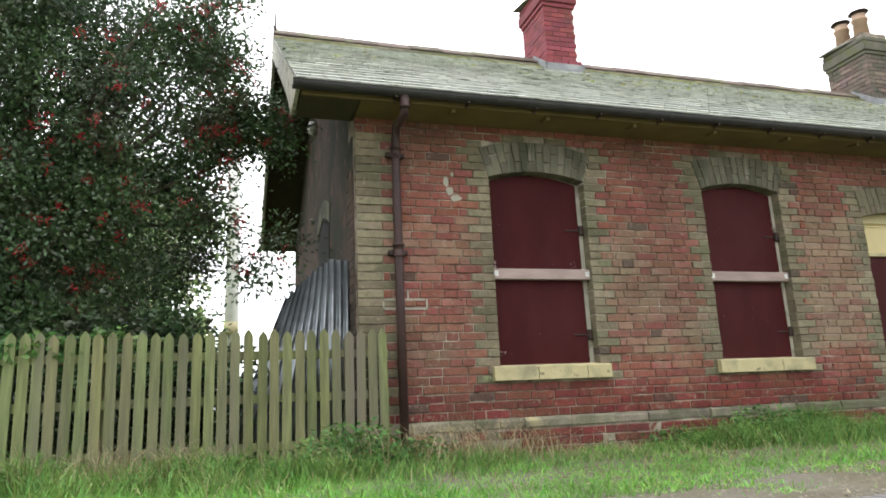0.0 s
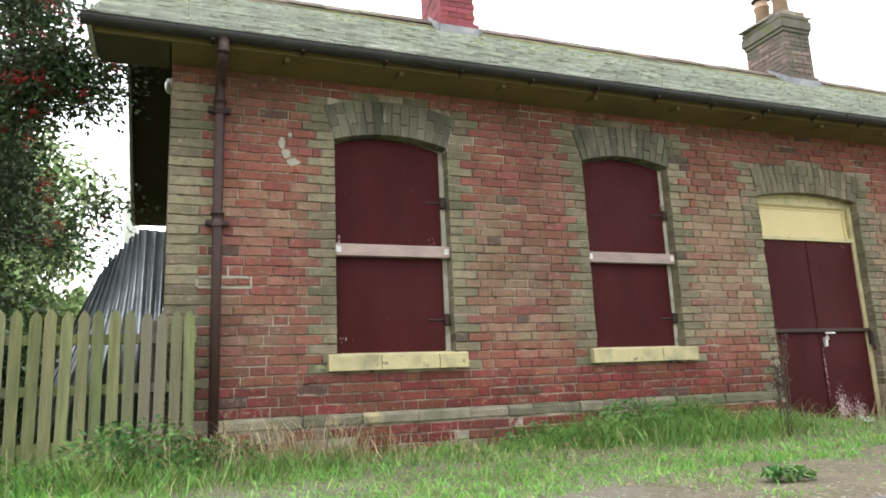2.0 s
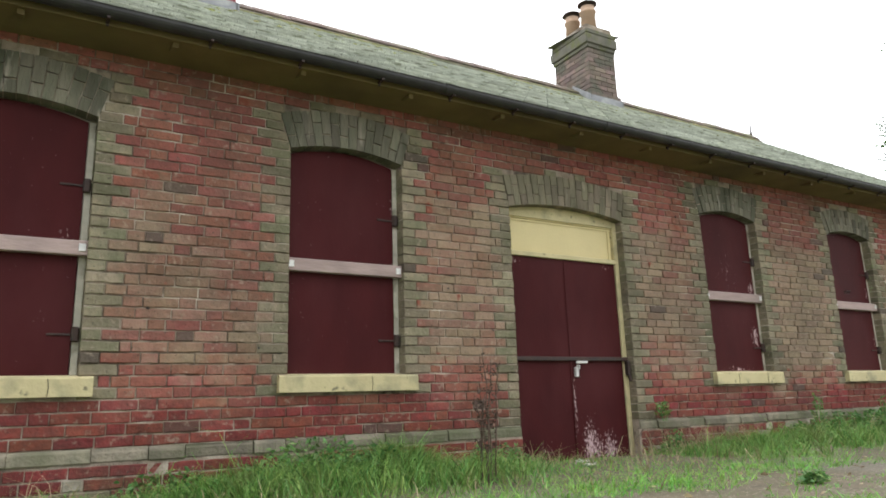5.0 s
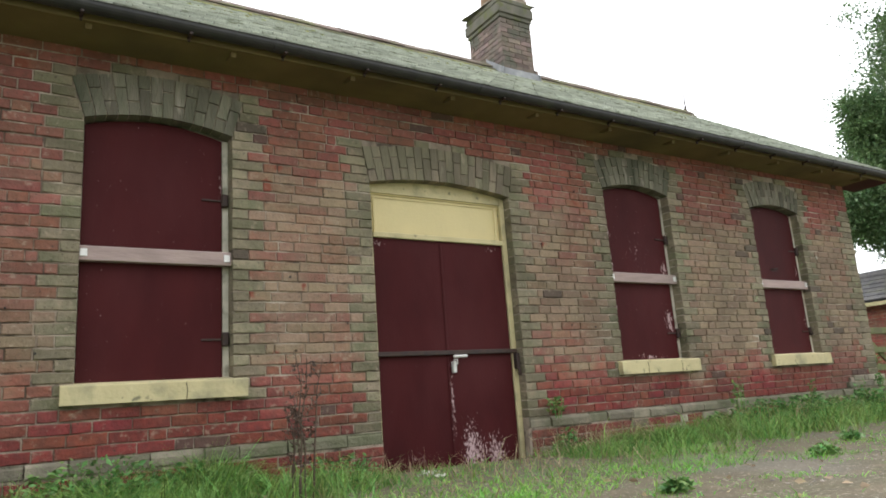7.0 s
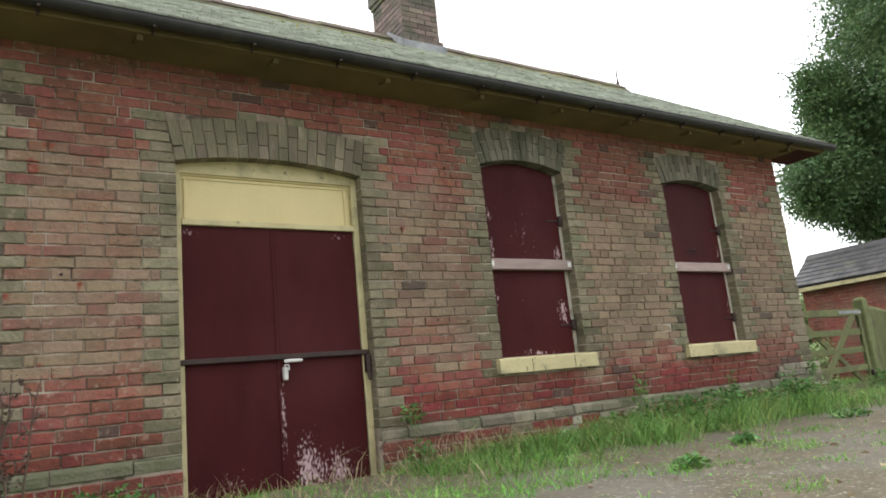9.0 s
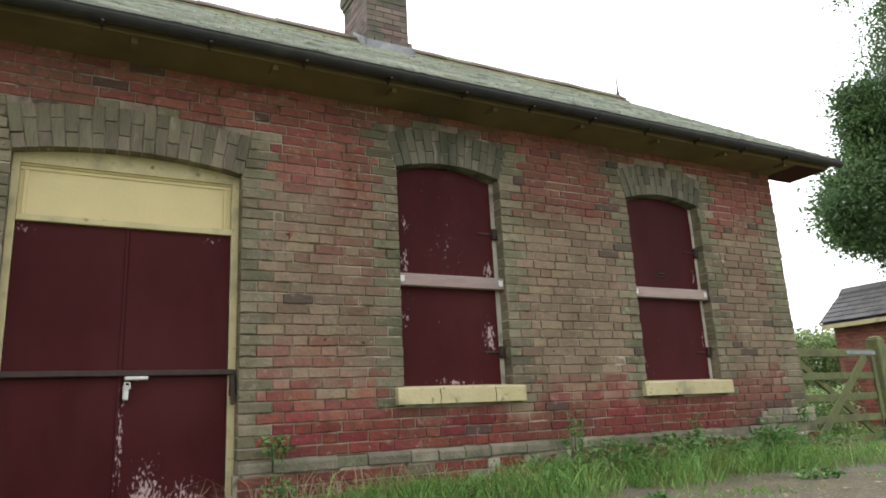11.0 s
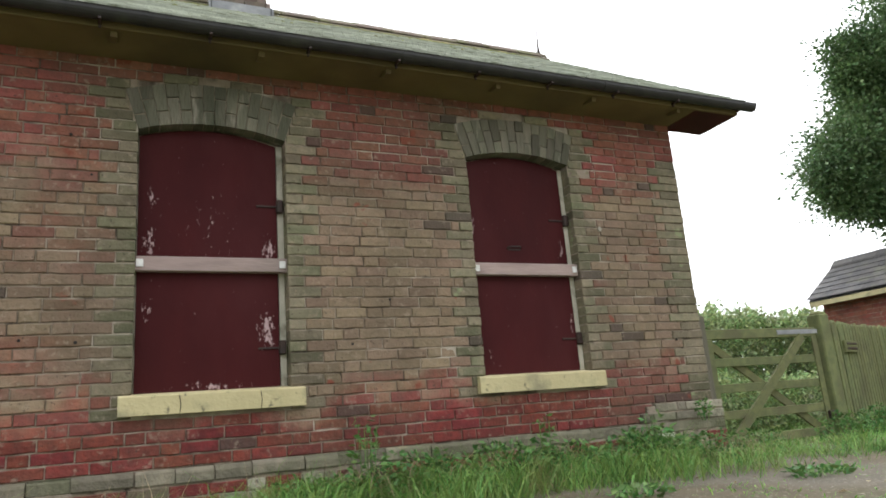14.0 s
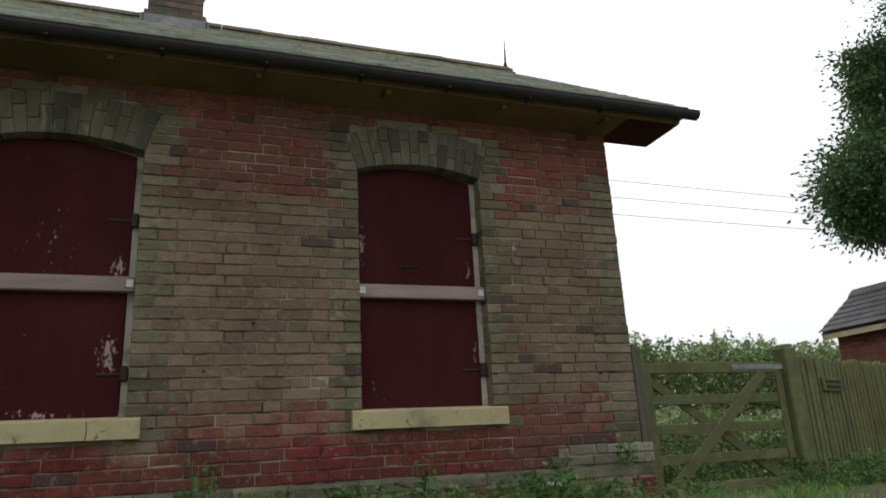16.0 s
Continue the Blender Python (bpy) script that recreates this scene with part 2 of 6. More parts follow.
M["oldwhite"] = mottle("old_white_paint", (0.55, 0.52, 0.43), (0.42, 0.40, 0.32), 8, 0.7, 0.3, 60, 0.1, 0, (0.20, 0.19, 0.14), 6.0, 0.55, 0.7)
M["brace"] = mottle("weathered_pink_timber", (0.42, 0.32, 0.29), (0.33, 0.25, 0.23), 14, 0.8, 0.4, 60, 0.12, 0, (0.22, 0.18, 0.16), 5.0, 0.55, 0.7, stretch=(0.25, 1, 1))
M["iron"] = mottle("rusted_dark_iron", (0.03, 0.02, 0.018), (0.05, 0.028, 0.02), 20, 0.6, 0.3, 90, 0.1)
M["gutter"] = mottle("black_gutter_paint", (0.022, 0.022, 0.023), (0.035, 0.034, 0.033), 8, 0.45, 0.15, 50, 0.08, 0, (0.06, 0.065, 0.045), 3.0, 0.58, 0.75)
M["pipe"] = mottle("brown_pipe_paint", (0.055, 0.026, 0.024), (0.04, 0.022, 0.02), 8, 0.5, 0.15, 50, 0.05, 0, (0.10, 0.07, 0.055), 5.0, 0.6, 0.75)
M["slate"] = mottle("lichened_slate", (0.30, 0.315, 0.275), (0.22, 0.234, 0.21), 7, 0.42, 0.6, 60, 0.26, 0.012, (0.27, 0.29, 0.215), 2.5, 0.5, 0.7, 0.0, ((0.46, 0.475, 0.42), 14.0, 0.58, 0.68), stretch=(0.4, 1, 1), spec=0.4)
# pale tone for slate tails: the light catching their edges, put in as colour
M["slate_tail"] = mottle("light_painted_slate_tail", (0.62, 0.65, 0.57), (0.46, 0.49, 0.42), 9, 0.8, 0.5, 60, 0.2, 0.01, (0.22, 0.24, 0.17), 6.0, 0.56, 0.68)
M["slate_grey"] = mottle("grey_slate", (0.06, 0.06, 0.062), (0.09, 0.085, 0.08), 5, 0.7, 0.4, 60, 0.25, 0.01, (0.11, 0.11, 0.085), 3.0, 0.55, 0.7, spec=0.3)
M["ridge"] = mottle("ridge_clay", (0.125, 0.10, 0.08), (0.17, 0.13, 0.105), 5, 0.9, 0.4, 50, 0.2, 0.02, (0.15, 0.15, 0.08), 3.0, 0.5, 0.62)
M["moss"] = mottle("moss", (0.15, 0.17, 0.045), (0.24, 0.24, 0.09), 20, 1.0, 0.8, 60, 0.3, 0.02)
M["lead"] = mottle("lead_flashing", (0.30, 0.31, 0.32), (0.22, 0.23, 0.24), 6, 0.55, 0.2, 40, 0.05, 0, (0.40, 0.41, 0.40), 4.0, 0.55, 0.7)
M["oldpost"] = mottle("grey_post_timber", (0.17, 0.155, 0.12), (0.115, 0.108, 0.08), 14, 0.9, 0.6, 60, 0.15, 0.02, (0.13, 0.14, 0.08), 2.5, 0.5, 0.68, stretch=(1.5, 1, 0.15))
M["painted_brick"] = mottle("crimson_painted_brick", (0.27, 0.06, 0.07), (0.21, 0.05, 0.055), 6, 0.8, 0.4, 60, 0.2, 0.01, (0.12, 0.09, 0.07), 3.0, 0.6, 0.75)
M["grey_brick"] = mottle("sooty_brick", (0.145, 0.115, 0.10), (0.20, 0.15, 0.12), 6, 0.9, 0.5, 60, 0.35, 0.03, (0.10, 0.10, 0.075), 3.0, 0.5, 0.65)
M["cap_stone"] = mottle("mossy_chimney_stone", (0.155, 0.145, 0.115), (0.105, 0.105, 0.08), 7, 0.95, 0.6, 40, 0.15, 0.01, (0.12, 0.13, 0.05), 5.0, 0.52, 0.66)
M["pot"] = mottle("terracotta_pot", (0.52, 0.36, 0.25), (0.44, 0.31, 0.22), 6, 0.85, 0.2, 50, 0.08)
M["pale"] = mottle("mossy_fence_timber", (0.22, 0.235, 0.10), (0.14, 0.155, 0.07), 22, 0.9, 0.8, 70, 0.24, 0.025, (0.19, 0.165, 0.125), 1.8, 0.46, 0.66, stretch=(1.5, 1, 0.12))
M["gatewood"] = mottle("green_gate_timber", (0.18, 0.195, 0.08), (0.13, 0.145, 0.065), 14, 0.9, 0.5, 70, 0.15, 0.02, (0.12, 0.12, 0.06), 3.0, 0.5, 0.7)
M["tin"] = mottle("galvanised_sheet", (0.30, 0.325, 0.335), (0.21, 0.23, 0.24), 4, 0.33, 0.1, 30, 0.2, 0, (0.14, 0.145, 0.14), 3.0, 0.5, 0.7, 0.7)
# brown brick, its tones lowered so the colour carries the gable's shade
M["gable"] = mottle("shade_darkened_gable_brick", (0.125, 0.085, 0.068), (0.075, 0.062, 0.05), 3, 0.92, 0.9, 30, 0.2, 0.01, (0.06, 0.06, 0.045), 1.4, 0.42, 0.62, 0.0, ((0.17, 0.10, 0.08), 5.0, 0.58, 0.68), spec=0.2)
M["dirt"] = mottle("platform_dirt", (0.135, 0.108, 0.068), (0.085, 0.072, 0.045), 5, 0.95, 1.0, 30, 0, 0, (0.10, 0.088, 0.05), 3.2, 0.46, 0.62, 0.0, ((0.28, 0.255, 0.20), 40.0, 0.59, 0.66), broad=((0.15, 0.138, 0.115), 0.8, 0.5, 0.62, 0.5))
M["soil"] = mottle("weedy_soil", (0.075, 0.085, 0.035), (0.10, 0.10, 0.05), 2.0, 1.0, 0.8, 30, 0, 0, (0.06, 0.09, 0.03), 0.6, 0.45, 0.6)
M["blue_brick"] = mottle("blue_brick_paver", (0.16, 0.15, 0.145), (0.12, 0.115, 0.115), 6, 0.75, 0.4, 60, 0.2, 0.01, (0.12, 0.13, 0.08), 4.0, 0.55, 0.7)
M["coping"] = mottle("blue_brick_coping", (0.115, 0.105, 0.105), (0.16, 0.15, 0.145), 6, 0.6, 0.3, 60, 0.15, 0.01)
M["pole"] = mottle("pale_concrete_pole", (0.70, 0.70, 0.64), (0.58, 0.59, 0.53), 6, 0.85, 0.3, 40, 0.05, 0, (0.45, 0.47, 0.38), 2.0, 0.55, 0.7)
M["bark"] = mottle("bark", (0.09, 0.07, 0.05), (0.06, 0.05, 0.038), 8, 0.95, 0.9, 25, 0.1)
M["grass"] = mottle("grass_blades", (0.15, 0.38, 0.055), (0.25, 0.49, 0.10), 1.4, 0.55, 0, 1, 0.4, 0.03, (0.14, 0.30, 0.055), 1.3, 0.48, 0.66, spec=0.3, thin=0.3)
M["meadow"] = mottle("meadow_blades", (0.13, 0.27, 0.06), (0.22, 0.36, 0.10), 1.6, 0.55, 0, 1, 0.45, 0.035, (0.26, 0.29, 0.11), 2.6, 0.56, 0.70, spec=0.3, thin=0.3)
M["straw"] = mottle("dry_stalks", (0.45, 0.37, 0.23), (0.34, 0.26, 0.16), 5, 0.8, 0, 1, 0.3, 0.02, thin=0.2)
M["weed"] = mottle("weed_leaves", (0.085, 0.19, 0.05), (0.14, 0.27, 0.075), 4, 0.5, 0, 1, 0.45, 0.035, spec=0.4, thin=0.25)
M["holly"] = mottle("holly_leaves", (0.042, 0.082, 0.032), (0.08, 0.14, 0.052), 1.5, 0.30, 0, 1, 0.5, 0.025, (0.075, 0.085, 0.05), 1.8, 0.5, 0.65, spec=0.5, thin=0.2)
M["berry"] = mottle("red_berries", (0.48, 0.018, 0.025), (0.32, 0.014, 0.02), 5, 0.35, 0, 1, 0.2)
M["oak"] = mottle("tree_leaves", (0.075, 0.14, 0.05), (0.115, 0.19, 0.07), 0.8, 0.5, 0, 1, 0.42, 0.025, thin=0.25)
M["hedge"] = mottle("hedge_leaves", (0.24, 0.36, 0.13), (0.36, 0.43, 0.22), 1.6, 0.5, 0, 1, 0.5, 0.04, (0.42, 0.43, 0.30), 3.0, 0.60, 0.70, thin=0.3)
M["dead"] = mottle("dead_stalk", (0.10, 0.07, 0.05), (0.07, 0.05, 0.04), 8, 0.9, 0.3, 60, 0.2)
M["white_metal"] = mottle("worn_white_metal", (0.74, 0.73, 0.70), (0.6, 0.6, 0.57), 20, 0.45, 0.1, 60, 0.05, metal=0.3)
M["petal"] = mottle("white_petals", (0.80, 0.80, 0.74), (0.68, 0.70, 0.60), 9, 0.7, 0, 1, 0.15, thin=0.3)
M["wire"] = mottle("black_cable", (0.10, 0.10, 0.10), (0.12, 0.12, 0.12), 5, 0.6, 0, 1, 0)
M["black"] = mottle("dark_void_board", (0.012, 0.011, 0.01), (0.018, 0.016, 0.014), 5, 0.9, 0, 1, 0)
M["deck"] = mottle("dark_roof_boards", (0.075, 0.062, 0.034), (0.06, 0.05, 0.03), 6, 0.9, 0.3, 50, 0.1, stretch=(1, 0.2, 1))
M["stopgap"] = mottle("cement_patch", (0.46, 0.43, 0.36), (0.36, 0.34, 0.28), 9, 0.95, 0.6, 60, 0.05)
M["pebble"] = mottle("grey_pebbles", (0.30, 0.28, 0.23), (0.20, 0.185, 0.155), 5, 0.9, 0.4, 80, 0.4, 0.02)
M["cream_panel"] = mottle("cream_panel_paint", (0.66, 0.56, 0.29), (0.61, 0.52, 0.27), 3, 0.6, 0.15, 40, 0.03, 0, (0.52, 0.44, 0.23), 2.0, 0.52, 0.75)
M["ballast"] = mottle("trackbed_grass", (0.10, 0.14, 0.05), (0.14, 0.12, 0.08), 1.2, 1.0, 0.8, 20, 0, 0, (0.16, 0.15, 0.12), 3.0, 0.5, 0.7)


# ---- mesh helpers ----
class Geo:
    """Vertices, faces and material slots of one mesh."""

    def __init__(self):
        self.v, self.f, self.m = [], [], []

    def add(self, verts, faces, slot=0):
        o = len(self.v)
        self.v += [tuple(p) for p in verts]
        self.f += [tuple(i + o for i in q) for q in faces]
        self.m += [slot] * len(faces)

    def box(self, x0, x1, y0, y1, z0, z1, slot=0):
        self.add([(x, y, z) for x in (x0, x1) for y in (y0, y1) for z in (z0, z1)],
                 [(0, 1, 3, 2), (4, 6, 7, 5), (0, 4, 5, 1), (2, 3, 7, 6), (0, 2, 6, 4), (1, 5, 7, 3)], slot)

    def soft(self, x0, x1, y0, y1, z0, z1, r=0.004, slot=0):
        """A box with chamfered edges."""
        bm = bmesh.new()
        bmesh.ops.create_cube(bm, size=1, matrix=Matrix.LocRotScale(((x0 + x1) / 2, (y0 + y1) / 2, (z0 + z1) / 2), None, (x1 - x0, y1 - y0, z1 - z0)))
        bmesh.ops.bevel(bm, geom=bm.edges[:], offset=r, segments=1, affect="EDGES")
        bm.verts.index_update()
        self.add([v.co for v in bm.verts], [[v.index for v in f.verts] for f in bm.faces], slot)
        bm.free()

    def prism(self, poly, a0, a1, axis="y", slot=0):
        """A polygon of (x, z), (y, z) or (x, y) pairs drawn out along the axis."""
        put = {"y": lambda p, a: (p[0], a, p[1]), "x": lambda p, a: (a, p[0], p[1]), "z": lambda p, a: (p[0], p[1], a)}[axis]
        n = len(poly)
        self.add([put(p, a) for a in (a0, a1) for p in poly],
                 [tuple(range(n)), tuple(range(2 * n - 1, n - 1, -1))] + [(i, i + n, (i + 1) % n + n, (i + 1) % n) for i in range(n)], slot)

    def tube(self, points, radii, sides=8, slot=0, cap=True):
        """A round bar along the points."""
        pts = [Vector(p) for p in points]
        o, rings = [], []
        for i, p in enumerate(pts):
            d = (pts[min(i + 1, len(pts) - 1)] - pts[max(i - 1, 0)]).normalized()
            u = d.cross(Vector((0.31, 0.95, 0.05)) if abs(d.y) < 0.9 else Vector((1, 0, 0))).normalized()
            w = d.cross(u)
            r = radii[i] if isinstance(radii, (list, tuple)) else radii
            rings.append([len(o) + k for k in range(sides)])
            o += [p + r * (math.cos(k * 2 * math.pi / sides) * u + math.sin(k * 2 * math.pi / sides) * w) for k in range(sides)]
        q = [(a[k], a[(k + 1) % sides], b[(k + 1) % sides], b[k]) for a, b in zip(rings, rings[1:]) for k in range(sides)]
        if cap:
            q += [tuple(reversed(rings[0])), tuple(rings[-1])]
        self.add(o, q, slot)

    def mesh(self, name, mats, smooth=False):
        me = bpy.data.meshes.new(name)
        me.from_pydata(self.v, [], self.f)
        for k in mats if isinstance(mats, (list, tuple)) else [mats]:
            me.materials.append(M[k])
        me.polygons.foreach_set("material_index", self.m)
        bm = bmesh.new()
        bm.from_mesh(me)
        if len(bm.faces) < 60000:
            bmesh.ops.recalc_face_normals(bm, faces=bm.faces[:])
        bm.to_mesh(me)
        bm.free()
        if smooth:
            me.polygons.foreach_set("use_smooth", [True] * len(me.polygons))
        return me


def part(name, geo, mats, parent=None, label="", smooth=False):
    ob = new(name, geo.mesh(name, mats, smooth))
    ob.parent = parent
    return tagged(ob, label)


def thing(name, label, category, group="", kind="", at=(0, 0, 0)):
    ob = new(name)
    ob.location = at
    ob.empty_display_size = 0.1
    return tagged(ob, label, category, group, kind)


def solid(name, geo, mats, label, category="", kind="", group="", smooth=False):
    return tagged(part(name, geo, mats, None, label, smooth), "", category, group, kind)


def boxes(*rows, r=0.004):
    g = Geo()
    for b in rows:
        g.soft(*b, r=r)
    return g


# ---- plan ----
FACE = 5.90            # the front wall's face
X0, X1 = 1.085, 14.20  # its two corners
BASE = 1.00            # the platform's level
EAVE = 4.10            # the soffit's level
RIDGE_Y, RIDGE_Z = 8.58, 6.31
BACK = 11.25
WINDOWS = [(2.355, 3.36), (4.735, 5.725), (9.52, 10.51), (11.985, 12.975)]
SILL, SPRING, RISE, DEEP = 1.82, 3.605, 0.075, 0.30
DOOR = (6.85, 8.29)
DSPRING, DRISE = 3.38, 0.07


def arch(a, b, spring, rise):
    """Centre x, centre z and inner radius of a segmental arch."""
    w = (b - a) / 2
    rad = (w * w + rise * rise) / (2 * rise)
    return (a + b) / 2, spring + rise - rad, rad


def arc_line(a, b, spring, rise, n=14, more=0.0):
    cx, cz, rad = arch(a, b, spring, rise)
    th = math.asin((b - a) / 2 / rad)
    return [(cx + (rad + more) * math.sin(-th + 2 * th * i / n), cz + (rad + more) * math.cos(-th + 2 * th * i / n)) for i in range(n + 1)]


OPENINGS = [(a, b, SILL - 0.12, SPRING, RISE) for a, b in WINDOWS] + [(*DOOR, BASE - 0.1, DSPRING, DRISE)]
OPENINGS.sort()

# ---- ground, trackbed and platform ----
g = Geo()
xs = [-300, -60, -12, 30, 80, 300]
# the rise beyond y = -5 is an unseen bank, added to cut low skylight
prof = [(-300, 4.2), (-40, 4.0), (-12, 3.6), (-5.0, 0.0), (2.30, 0.0), (2.30, 0.96), (4.0, 0.965), (60, 0.97), (300, 0.97)]
for i in range(len(xs) - 1):
    for j in range(len(prof) - 1):
        (ya, za), (yb, zb) = prof[j], prof[j + 1]
        g.add([(xs[i], ya, za), (xs[i + 1], ya, za), (xs[i + 1], yb, zb), (xs[i], yb, zb)], [(0, 1, 2, 3)], 0 if j < 5 else 1)
solid("ground", g, ["ballast", "soil"], "weedy soil and grassed trackbed below the platform, with an added unseen bank opposite", "ground", "structure")

g = Geo()
nx, ny = 160, 26
for i in range(nx + 1):
    for j in range(ny + 1):
        x, y = -10 + 34 * i / nx, 2.415 + 3.485 * j / ny
        g.v.append((x, y, BASE + 0.012 * noise.noise((x * 1.3, y * 1.3, 0)) + 0.006 * noise.noise((x * 6, y * 6, 3)) + (0.0 if y < 4 else 0.02 * (y - 4)) + 0.012 - (0.05 if y < 2.75 and x < 5.6 + 0.3 * noise.noise((y * 9, 0, 0)) else 0.0)))
for i in range(nx):
    for j in range(ny):
        k = i * (ny + 1) + j
        g.f.append((k, k + ny + 1, k + ny + 2, k + 1))
        g.m.append(0)
platform = solid("platform", g, "dirt", "worn earth and gravel platform with weeds", "platform", "structure", smooth=True)
part("platform_wall", boxes((-12, 26, 2.16, 2.34, -0.05, 0.90), r=0.01), "grey_brick", platform, "blue brick platform face")

# ---- front wall: core with openings ----
g = Geo()
CORE = FACE + 0.010
THICK = 0.34
edges = [X0] + [e for o in OPENINGS for e in o[:2]] + [X1]
for i in range(0, len(edges), 2):
    g.box(edges[i], edges[i + 1], CORE, CORE + THICK, BASE - 0.15, EAVE + 0.1)
for a, b, low, spring, rise in OPENINGS:
    if low > BASE:
        g.box(a, b, CORE, CORE + THICK, BASE - 0.15, low)
    g.prism(arc_line(a, b, spring, rise) + [(b, EAVE + 0.1), (a, EAVE + 0.1)], CORE, CORE + THICK)
wall_front = solid("wall_front", g, "mortar", "weathered red brick wall with buff brick quoins", "wall", "structure")

# the rest of the shell
g = Geo()
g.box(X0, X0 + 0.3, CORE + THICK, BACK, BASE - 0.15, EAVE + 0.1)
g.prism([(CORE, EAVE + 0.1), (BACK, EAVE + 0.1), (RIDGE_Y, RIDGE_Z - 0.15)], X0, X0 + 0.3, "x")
wall_west = solid("wall_west", g, "gable", "brick gable wall with its shade put into a dark brown colour", "wall", "structure")
g = Geo()
g.box(X1 - 0.3, X1, CORE + THICK, BACK, BASE - 0.15, EAVE + 0.1)
g.prism([(CORE, EAVE + 0.1), (BACK, EAVE + 0.1), (RIDGE_Y, RIDGE_Z - 0.15)], X1 - 0.3, X1, "x")
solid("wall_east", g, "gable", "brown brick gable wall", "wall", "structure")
g = Geo()
g.box(X0, X1, BACK, BACK + 0.3, BASE - 0.15, EAVE + 0.1)
solid("wall_back", g, "gable", "brown brick rear wall", "wall", "structure")
solid("floor", boxes((X0 + 0.3, X1 - 0.3, CORE + THICK, BACK, BASE - 0.1, BASE + 0.02)), "gable", "bare floor inside the boarded building", "floor", "structure")
solid("ceiling", boxes((X0 + 0.3, X1 - 0.3, CORE + THICK, BACK, EAVE - 0.05, EAVE + 0.05)), "gable", "plain ceiling inside the boarded building", "ceiling", "structure")

# plinth band and footing
g = Geo()
stops = [X0 - 0.03, DOOR[0], DOOR[1], 13.25]
for a, b, out in ((stops[0], stops[1], 0.0), (stops[2], stops[3], 0.0), (stops[3], X1 + 0.075, 0.012)):
    x = a
    while x < b - 0.02:
        e = min(b, x + random.choice((0.23, 0.23, 0.34, 0.46)))
        if b - e < 0.12:
            e = b
        d, h, w = out + random.uniform(-0.012, 0.010), random.uniform(-0.014, 0.008), random.uniform(-0.008, 0.004)
        g.prism([(FACE - 0.018 - d, 1.280 + w), (FACE - 0.023 - d, 1.288 + w), (FACE - 0.022 - d, 1.346 + h), (FACE - 0.016 - d, 1.358 + h), (FACE - 0.004 - out + (d - out) * 0.4, 1.368 + w), (FACE + 0.05, 1.372), (FACE + 0.05, 1.272)], x + random.uniform(0.001, 0.006), e - random.uniform(0.001, 0.006), "x")
        x = e
for a, b in ((stops[0] + 0.03, stops[1]), (stops[2], stops[3] - 0.03)):
    foot = Geo()
    foot.box(a - 0.03, b, FACE - 0.012, FACE + 0.03, BASE - 0.15, 1.280)
    part("footing", foot, "mortar", wall_front)
foot = Geo()
foot.box(13.45, X1 + 0.07, FACE - 0.022, FACE + 0.03, BASE - 0.15, 1.50)
foot.box(X1, X1 + 0.07, FACE + 0.03, FACE + 0.36, BASE - 0.15, 1.505)
part("footing", foot, "mortar", wall_front)
part("plinth_course", g, "plinth", wall_front, "pale splayed stone plinth course")

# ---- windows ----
SHUT = FACE + 0.105   # the face of the shutters


